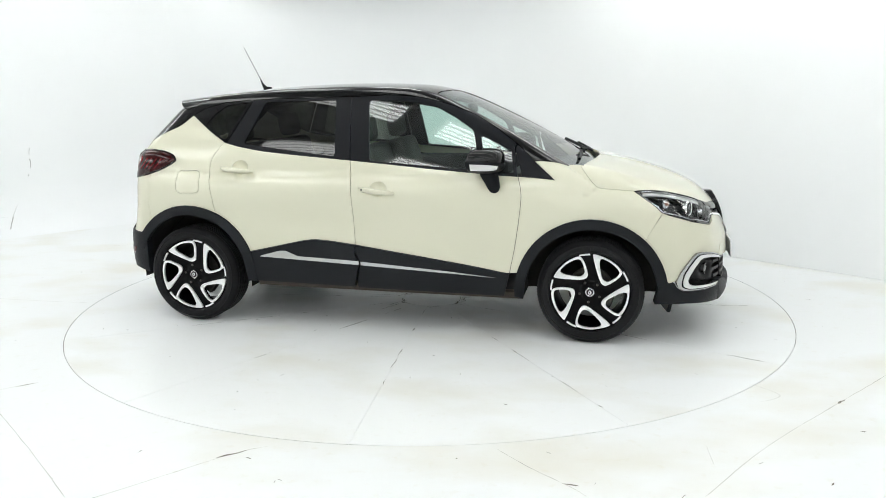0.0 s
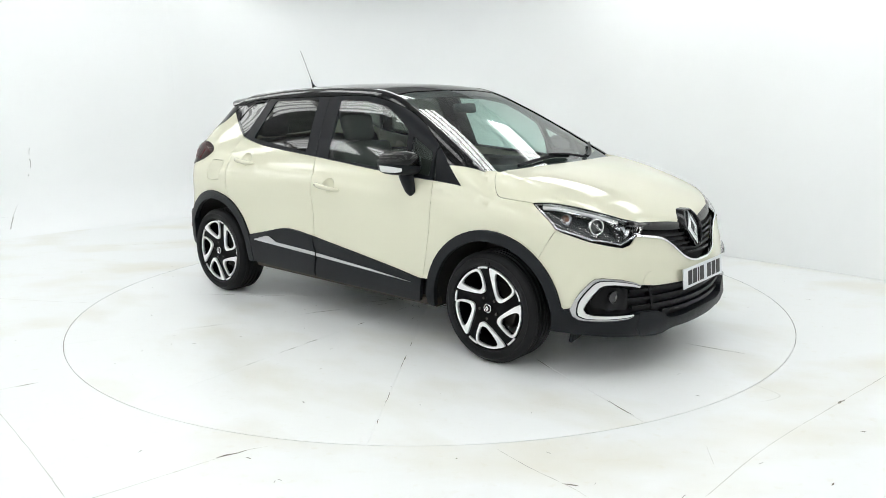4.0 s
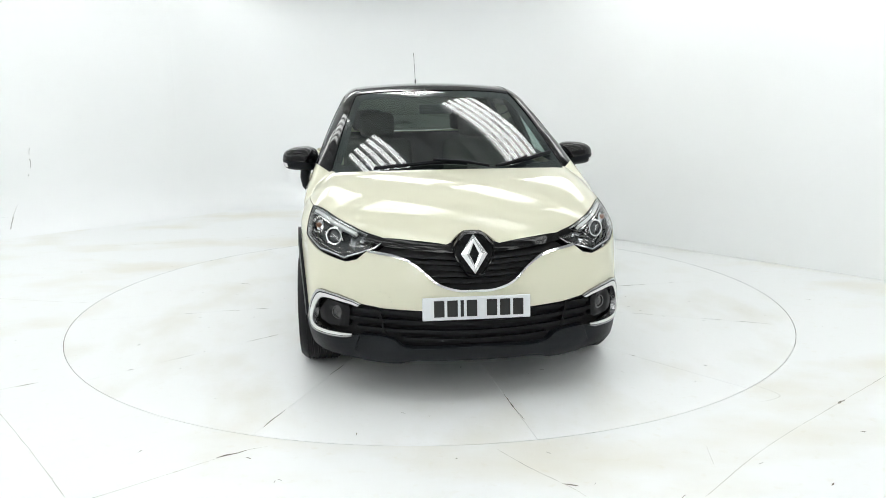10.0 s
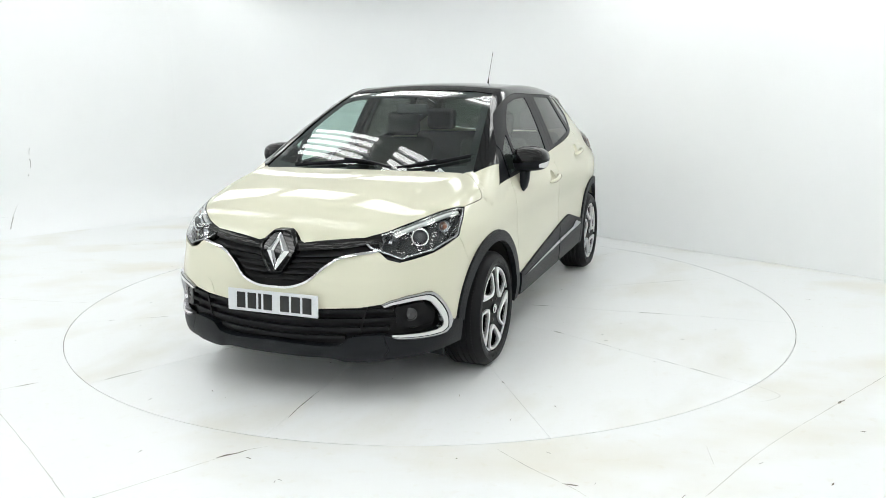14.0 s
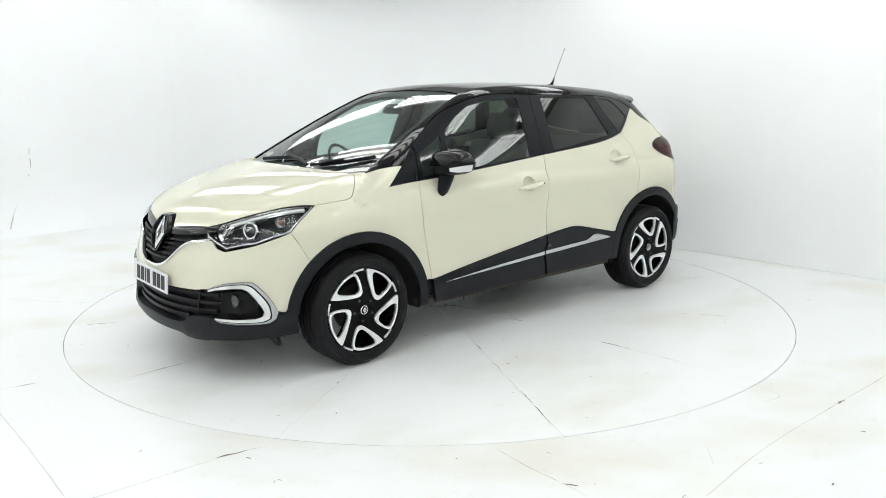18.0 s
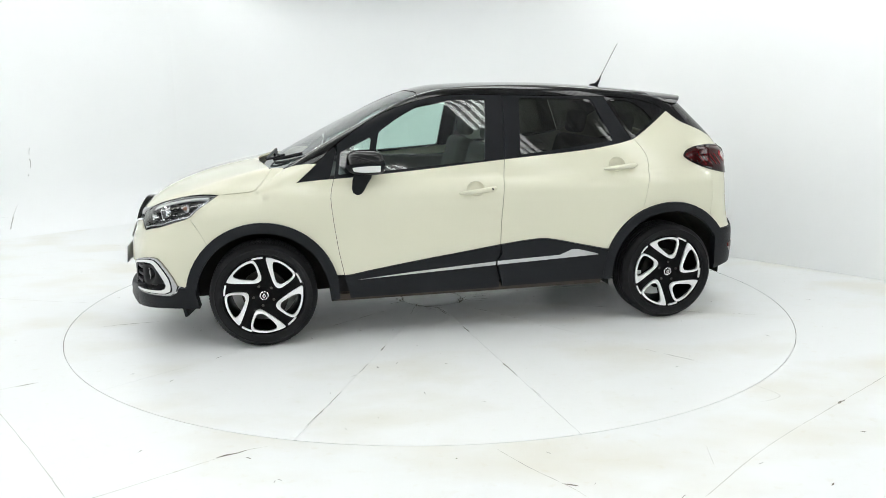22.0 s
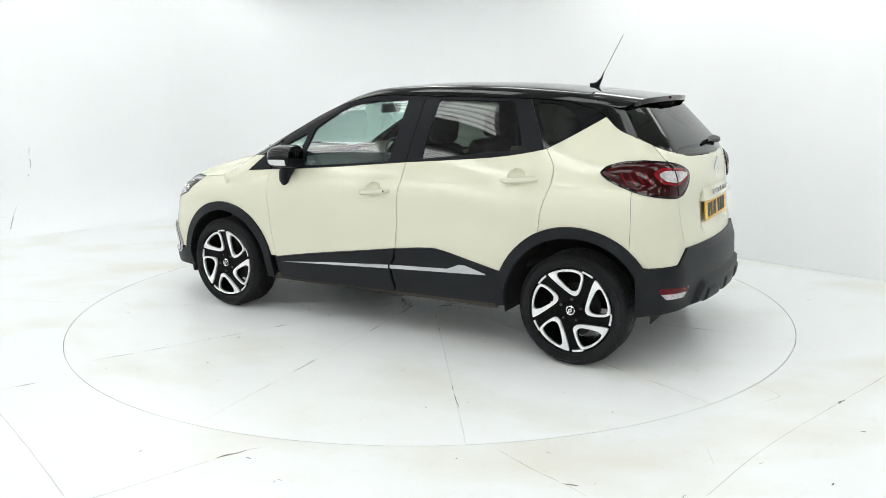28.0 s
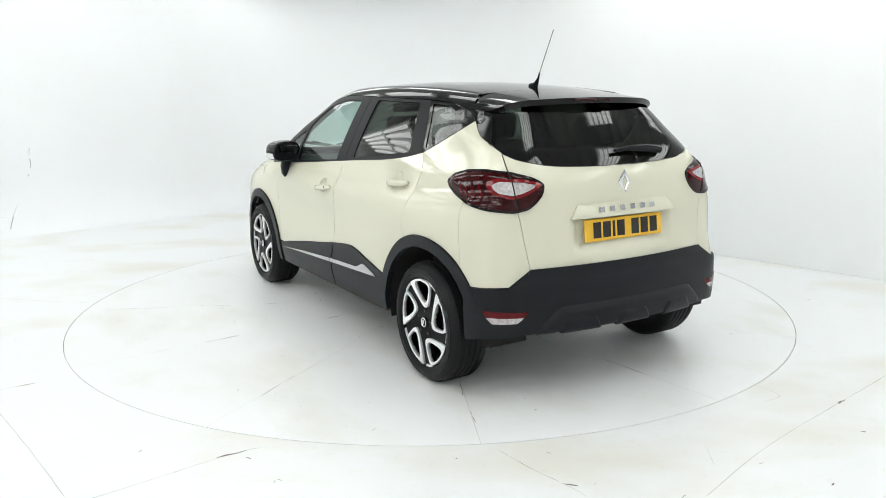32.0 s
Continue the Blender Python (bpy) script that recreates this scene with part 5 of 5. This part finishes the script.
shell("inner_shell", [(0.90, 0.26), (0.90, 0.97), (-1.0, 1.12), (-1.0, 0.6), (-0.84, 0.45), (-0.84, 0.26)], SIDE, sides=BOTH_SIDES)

# mirrors
def superball(bm, size, ex=0.75, ey=0.7, ez=0.7, cut=-0.55):
    bmesh.ops.create_uvsphere(bm, u_segments=28, v_segments=18, radius=1.0)
    sq = lambda q, e: math.copysign(abs(q) ** e, q)
    for v in bm.verts:
        x, y, z = v.co
        v.co = (size[0] * max(sq(x, ex), cut), size[1] * sq(y, ey), size[2] * sq(z, ez))


def mirror_shape(bm, size, s):
    superball(bm, size, 0.72, 0.62, 0.66)
    for v in bm.verts:
        k = v.co.y * s / size[1]
        v.co.z *= 1 - 0.10 * k
        if v.co.z < -0.02:
            v.co.y *= 0.95
        v.co.z += 0.010 * (1 - k * k)
        v.co.x -= 0.018 * max(k, 0) ** 2


for s in BOTH_SIDES:
    bm = bmesh.new()
    mirror_shape(bm, (0.120, 0.110, 0.073), s)
    ob = part("door_mirror", bm, GLOSS_BLACK, car, "gloss black door mirror", smooth=60)
    ob.matrix_basis = pose(0.668, s * 0.886, 1.086, 0, 0, s * 8)
    inv = ob.matrix_basis.inverted()
    bm = bmesh.new()
    sweep(bm, [(0.726, s * 0.846, 0.906), (0.724, s * 0.858, 0.930), (0.712, s * 0.862, 0.975), (0.690, s * 0.856, 1.02), (0.676, s * 0.856, 1.06)], 0.046, 14, 0.62, taper=[0.55, 0.80, 1.0, 1.15, 1.1])
    part("mirror_foot", bm, SATIN, ob, "satin black mirror foot", smooth=40).matrix_parent_inverse = inv
    bm = bmesh.new()
    mirror_shape(bm, (0.1206, 0.1106, 0.0735), s)
    bmesh.ops.bisect_plane(bm, geom=bm.verts[:] + bm.edges[:] + bm.faces[:], plane_co=(0, 0, -0.002), plane_no=(0, -0.12 * s, 1), clear_outer=True)
    part("mirror_base", bm, SATIN, ob, "satin black lower half of the mirror", smooth=60)
    bm = bmesh.new()
    mirror_shape(bm, (0.1215, 0.1115, 0.0745), s)
    for co, no in (((0, 0.10 * s, -0.006), (0, -0.25 * s, 1)), ((0, 0.10 * s, -0.043), (0, -0.20 * s, -1)), ((0, 0.038 * s, 0), (0.25, -s, 0)), ((-0.055, 0, 0), (-1, 0, 0))):
        bmesh.ops.bisect_plane(bm, geom=bm.verts[:] + bm.edges[:] + bm.faces[:], plane_co=co, plane_no=no, clear_outer=True)
    part("indicator", bm, WHITE_PLASTIC, ob, "clear white indicator strip", smooth=40)
    bm = bmesh.new()
    box(bm, (0.004, 0.150, 0.100), pose(-0.064, 0, 0.002), 0.001, 1)
    part("mirror_glass", bm, CHROME, ob, "mirror glass")

# door handles
for x0, x1, z0, z1 in ((0.105, -0.125, 0.888, 0.914), (-0.852, -1.076, 1.006, 1.026)):
    for s in BOTH_SIDES:
        pts = trace(both, SIDE, [(x0 + (x1 - x0) * k / 8, z0 + (z1 - z0) * k / 8) for k in range(9)])
        out = np.array([0.000, 0.018, 0.026, 0.030, 0.031, 0.031, 0.029, 0.024, 0.006])
        pts[:, 1] += out
        if s < 0:
            pts = flip(pts)
        bm = bmesh.new()
        sweep(bm, pts, 0.011, 10, 1.25, taper=[0.5, 0.95, 1.1, 1.15, 1.15, 1.2, 1.25, 1.2, 0.7])
        ob = part("door_handle", bm, CREAM, car, "cream door handle", smooth=60)
        if x0 > 0:
            bm = bmesh.new()
            q = pts[7]
            bmesh.ops.create_cone(bm, cap_ends=True, segments=12, radius1=0.007, radius2=0.006, depth=0.006, matrix=pose(q[0], q[1] + s * 0.0105, q[2], 90))
            part("door_lock", bm, DARK, ob, "dark key lock")

# wipers and cowl
half = [(0.0, 1.047), (0.35, 1.049), (0.60, 1.058), (0.60, 1.01), (0.35, 1.0), (0.0, 0.995)]
panel("cowl", half + [(-y, z) for y, z in half[-2:0:-1]], FRONT, upper, SATIN, car, "black cowl under the windscreen", lift=-0.004, thick=0.01, gap=0)
half_glass = [(0.0, 1.031), (0.35, 1.035), (0.689, 1.051)] + flow(GLASS_SIDE)[1:] + flow(GLASS_TOP)[1:]
border_out = half_glass + [(-y, z) for y, z in half_glass[-2:0:-1]]
hole = [(0.0, 1.070), (0.35, 1.074), (0.63, 1.092), (0.60, 1.17), (0.556, 1.30), (0.505, 1.42), (0.478, 1.452), (0.33, 1.466), (0.0, 1.474)]
panel("screen_border", border_out, FRONT, upper, SATIN, car, "black printed edge of the windscreen", lift=-0.008, thick=0.001, gap=0.001, holes=(hole + [(-y, z) for y, z in hole[-2:0:-1]],))
for line, arm in (([(0.30, 1.070), (0.46, 1.092), (0.63, 1.125)], [(0.26, 1.055), (0.36, 1.07), (0.46, 1.095)]), ([(-0.44, 1.062), (-0.25, 1.078), (-0.06, 1.090), (0.10, 1.082)], [(0.22, 1.055), (0.08, 1.078), (-0.10, 1.092)])):
    bm = bmesh.new()
    q = trace(upper, FRONT, flow(line, 0.06))
    sweep(bm, q + slope(upper, q) * 0.012, 0.009, 6, 1.3)
    ob = part("wiper", bm, SATIN, car, "black windscreen wiper")
    bm = bmesh.new()
    q = trace(upper, FRONT, flow(arm, 0.06))
    sweep(bm, q + slope(upper, q) * 0.028, 0.010, 6, 0.8)
    part("wiper_arm", bm, SATIN, ob)
bm = bmesh.new()
q = trace(upper, REAR, [(-0.30, 1.180), (-0.20, 1.192), (-0.08, 1.197), (0.02, 1.190)])
sweep(bm, q + slope(upper, q) * 0.022, 0.014, 8, 1.0, taper=[1.4, 1.5, 1.0, 0.7])
part("rear_wiper", bm, SATIN, car, "black rear wiper", smooth=40)


# lights
def turned(name, profile, centre, way, mat, parent, label="", s=1, seg=28):
    bm = bmesh.new()
    lathe(bm, profile, seg)
    ob = part(name, bm, mat, parent, label, smooth=35)
    c, d = Vector((centre[0], centre[1] * s, centre[2])), Vector((way[0], way[1] * s, way[2]))
    ob.matrix_basis = Matrix.Translation(c) @ d.to_track_quat("Y", "Z").to_matrix().to_4x4()
    return ob


lamp_in = lambda d: [tuple(q) for q in inset(np.array(lamp2), d)]
panel("lamp_seal", lamp2, LAMP, lower, GLOSS_BLACK, car, "black outer rim of the head lamp", lift=0.0005, thick=0.055, gap=0.0015, step=0.02, holes=(lamp_in(0.0055),), sides=BOTH_SIDES)
panel("lamp_edge", lamp_in(0.006), LAMP, lower, SATIN_SILVER, car, "silver inner edge of the head lamp", lift=-0.003, thick=0.02, gap=0, step=0.02, holes=(lamp_in(0.013),), sides=BOTH_SIDES)
n_top = len(flow(LAMP_UP))
for name, hi, lo, mat, label in (("running_light", 0.017, 0.032, WHITE_PLASTIC, "white daytime light strip"), ("lamp_strip", 0.039, 0.044, CHROME, "thin chrome line in the head lamp")):
    panel(name, lamp_in(hi)[2:n_top - 5] + lamp_in(lo)[2:n_top - 5][::-1], LAMP, lower, mat, car, label, lift=-0.010, thick=0.015, gap=0, step=0.015, sides=BOTH_SIDES)
for s in BOTH_SIDES:
    turned("projector", [(0.046, 0.0), (0.043, 0.009), (0.037, 0.007), (0.036, -0.02)], (1.855, 0.664, 0.806), (0.9, 0.42, 0.05), CHROME, car, "chrome ring of the projector lamp", s)
    turned("projector_lens", [(0.001, 0.012), (0.015, 0.009), (0.028, 0.0), (0.037, -0.018)], (1.855, 0.664, 0.806), (0.9, 0.42, 0.05), PROJECTOR, car, "dark glass projector lens", s)
    turned("reflector", [(0.054, 0.014), (0.046, 0.0), (0.032, -0.02), (0.012, -0.03), (0.010, 0.0), (0.001, 0.004)], (1.922, 0.532, 0.780), (0.92, 0.36, 0.10), REFLECTOR, car, "chrome reflector bowl", s, 14)
    turned("indicator_bulb", [(0.013, 0.0), (0.012, 0.010), (0.008, 0.016), (0.001, 0.018)], (1.725, 0.740, 0.842), (0.75, 0.65, 0.05), AMBER, car, "amber indicator bulb", s, 12)
    turned("reflector", [(0.030, 0.006), (0.024, -0.004), (0.001, -0.012)], (1.718, 0.735, 0.842), (0.75, 0.65, 0.05), REFLECTOR, car, "chrome reflector bowl", s, 14)
    turned("fog_lamp", [(0.034, -0.02), (0.034, 0.004), (0.029, 0.006), (0.027, 0.0), (0.001, 0.006)], (1.970, 0.656, 0.447), (0.90, 0.42, 0), FOG_GLASS, car, "round fog lamp", s)
t_lay = lambda pts: list(TAIL_ROUND[1](np.array(pts, float)))
c_in = t_lay([(-1.714, 0.711, 1.061), (-1.731, 0.682, 1.078), (-1.786, 0.596, 1.076), (-1.806, 0.525, 1.064), (-1.808, 0.535, 1.048), (-1.796, 0.604, 1.022), (-1.785, 0.641, 1.014), (-1.750, 0.699, 1.026), (-1.730, 0.711, 1.042)])
mid_in = np.mean(c_in, axis=0)
c_out = [tuple(mid_in + (np.array(q) - mid_in) * (1.26, 1.42)) for q in c_in]
panel("lamp_loop", round_poly(c_out, 0.02), TAIL_ROUND, both, RED_BRIGHT, car, "bright red light loop", push=lens_bulge, lift=0.0055, thick=0.004, gap=0, step=0.02, holes=(round_poly(c_in, 0.015),), sides=BOTH_SIDES)
panel("reverse_lamp", round_poly(c_in, 0.015), TAIL_ROUND, both, CLEAR_GREY, car, "clear reversing lamp", push=lens_bulge, lift=0.0065, thick=0.004, gap=0.002, step=0.02, sides=BOTH_SIDES)
for a0 in (0.010, 0.048, 0.086, 0.124):
    u0 = c_out[0][0] + a0
    bar = flow([(u0 + 0.024, 1.072), (u0 + 0.015, 1.045), (u0 - 0.006, 1.008)]) + flow([(u0 + 0.002, 1.004), (u0 + 0.024, 1.043), (u0 + 0.031, 1.070)])
    panel("lamp_bar", bar, TAIL_ROUND, both, RED_LENS, car, "", push=lens_bulge, lift=0.0055, thick=0.004, gap=0, step=0.02, sides=BOTH_SIDES)
split = [(q[0], q[1]) for q in TAIL_ROUND[1](cut3) if 0.93 < q[1] < 1.135]
split = [(u - 0.003, v) for u, v in split] + [(u + 0.003, v) for u, v in split[::-1]]
panel("lamp_joint", split, TAIL_ROUND, both, DARK, car, "dark joint across the tail lamp", push=lens_bulge, lift=0.008, thick=0.004, gap=0, step=0.02, sides=BOTH_SIDES)

# aerial
bm = bmesh.new()
sweep(bm, [(-1.07, 0, 1.525), (-1.115, 0, 1.532), (-1.14, 0, 1.57), (-1.15, 0, 1.60)], 0.017, 10, 1.0, taper=[1.0, 1.0, 0.35, 0.22])
aerial = part("aerial", bm, SATIN, car, "thin black roof aerial leaning back", smooth=40)
bm = bmesh.new()
sweep(bm, [(-1.148, 0, 1.595), (-1.268, 0, 1.825)], 0.0018, 6)
part("aerial_rod", bm, SATIN, aerial)

# cabin
bm = bmesh.new()
box(bm, (0.50, 1.36, 0.20), pose(0.98, 0, 0.90, 0, -6), 0.05, 3)
part("dashboard", bm, DASH, car, "dark moulded dashboard", smooth=40)


def seat(x, y, w, mat):
    bm = bmesh.new()
    box(bm, (0.50, w, 0.16), pose(x + 0.18, y, 0.56, 0, -6), 0.05, 3)
    ob = part("seat", bm, mat, car, "grey cloth car seat", smooth=50)
    bm = bmesh.new()
    box(bm, (0.13, w, 0.62), pose(x - 0.13, y, 0.86, 0, -16), 0.05, 3)
    part("backrest", bm, mat, ob, "", smooth=50)
    for hy in ((y,) if w < 0.8 else (y - 0.42, y + 0.42)):
        bm = bmesh.new()
        box(bm, (0.10, 0.26, 0.18), pose(x - 0.245, hy, 1.26, 0, -10), 0.045, 3)
        part("headrest", bm, mat, ob, "", smooth=50)


seat(0.02, 0.37, 0.50, SEAT_CLOTH)
seat(0.02, -0.37, 0.50, SEAT_CLOTH)
seat(-0.88, 0.0, 1.26, SEAT_DARK)
bm = bmesh.new()
lathe(bm, [(0.185, -0.012), (0.197, 0.0), (0.185, 0.012), (0.173, 0.0)], 36, closed=True)
box(bm, (0.35, 0.02, 0.03), Matrix())
box(bm, (0.10, 0.05, 0.10), Matrix(), 0.02)
ob = part("steering_wheel", bm, DASH, car, "black steering wheel", smooth=40)
ob.matrix_basis = pose(0.60, -0.37, 0.97, 0, 0, 90) @ pose(0, 0, 0, 25, 0, 0)
bm = bmesh.new()
box(bm, (0.03, 0.22, 0.065), pose(0.44, 0, 1.385, 0, -12), 0.012)
part("cabin_mirror", bm, DASH, car, "dark interior mirror", smooth=40)


panel("headliner", [(0.30, 0.48), (-1.35, 0.42), (-1.35, -0.42), (0.30, -0.48)], TOP, upper, HEADLINER, car, "pale cloth headliner", lift=-0.035, thick=0.004, gap=0, step=0.08)
for s in BOTH_SIDES:
    bm = bmesh.new()
    box(bm, (1.9, 0.05, 0.30), pose(-0.02, s * 0.735, 0.86, s * 6, 0, 0), 0.02)
    part("door_lining", bm, DASH, car, "dark door lining")
bm = bmesh.new()
box(bm, (0.55, 1.2, 0.05), pose(-1.42, 0, 1.02), 0.02)
part("parcel_shelf", bm, DASH, car, "dark parcel shelf")


def motions():
    rows_table, rows_car = [], []
    for t, a in TURN:
        rows_table.append((t, pose(0, 0, 0, 0, 0, a)))
        rows_car.append((t, pose(0, 0, 0, 0, 0, a) @ pose(*AXLE_SHIFT, 0)))
    walk(table, rows_table)
    walk(car, rows_car)


motions()
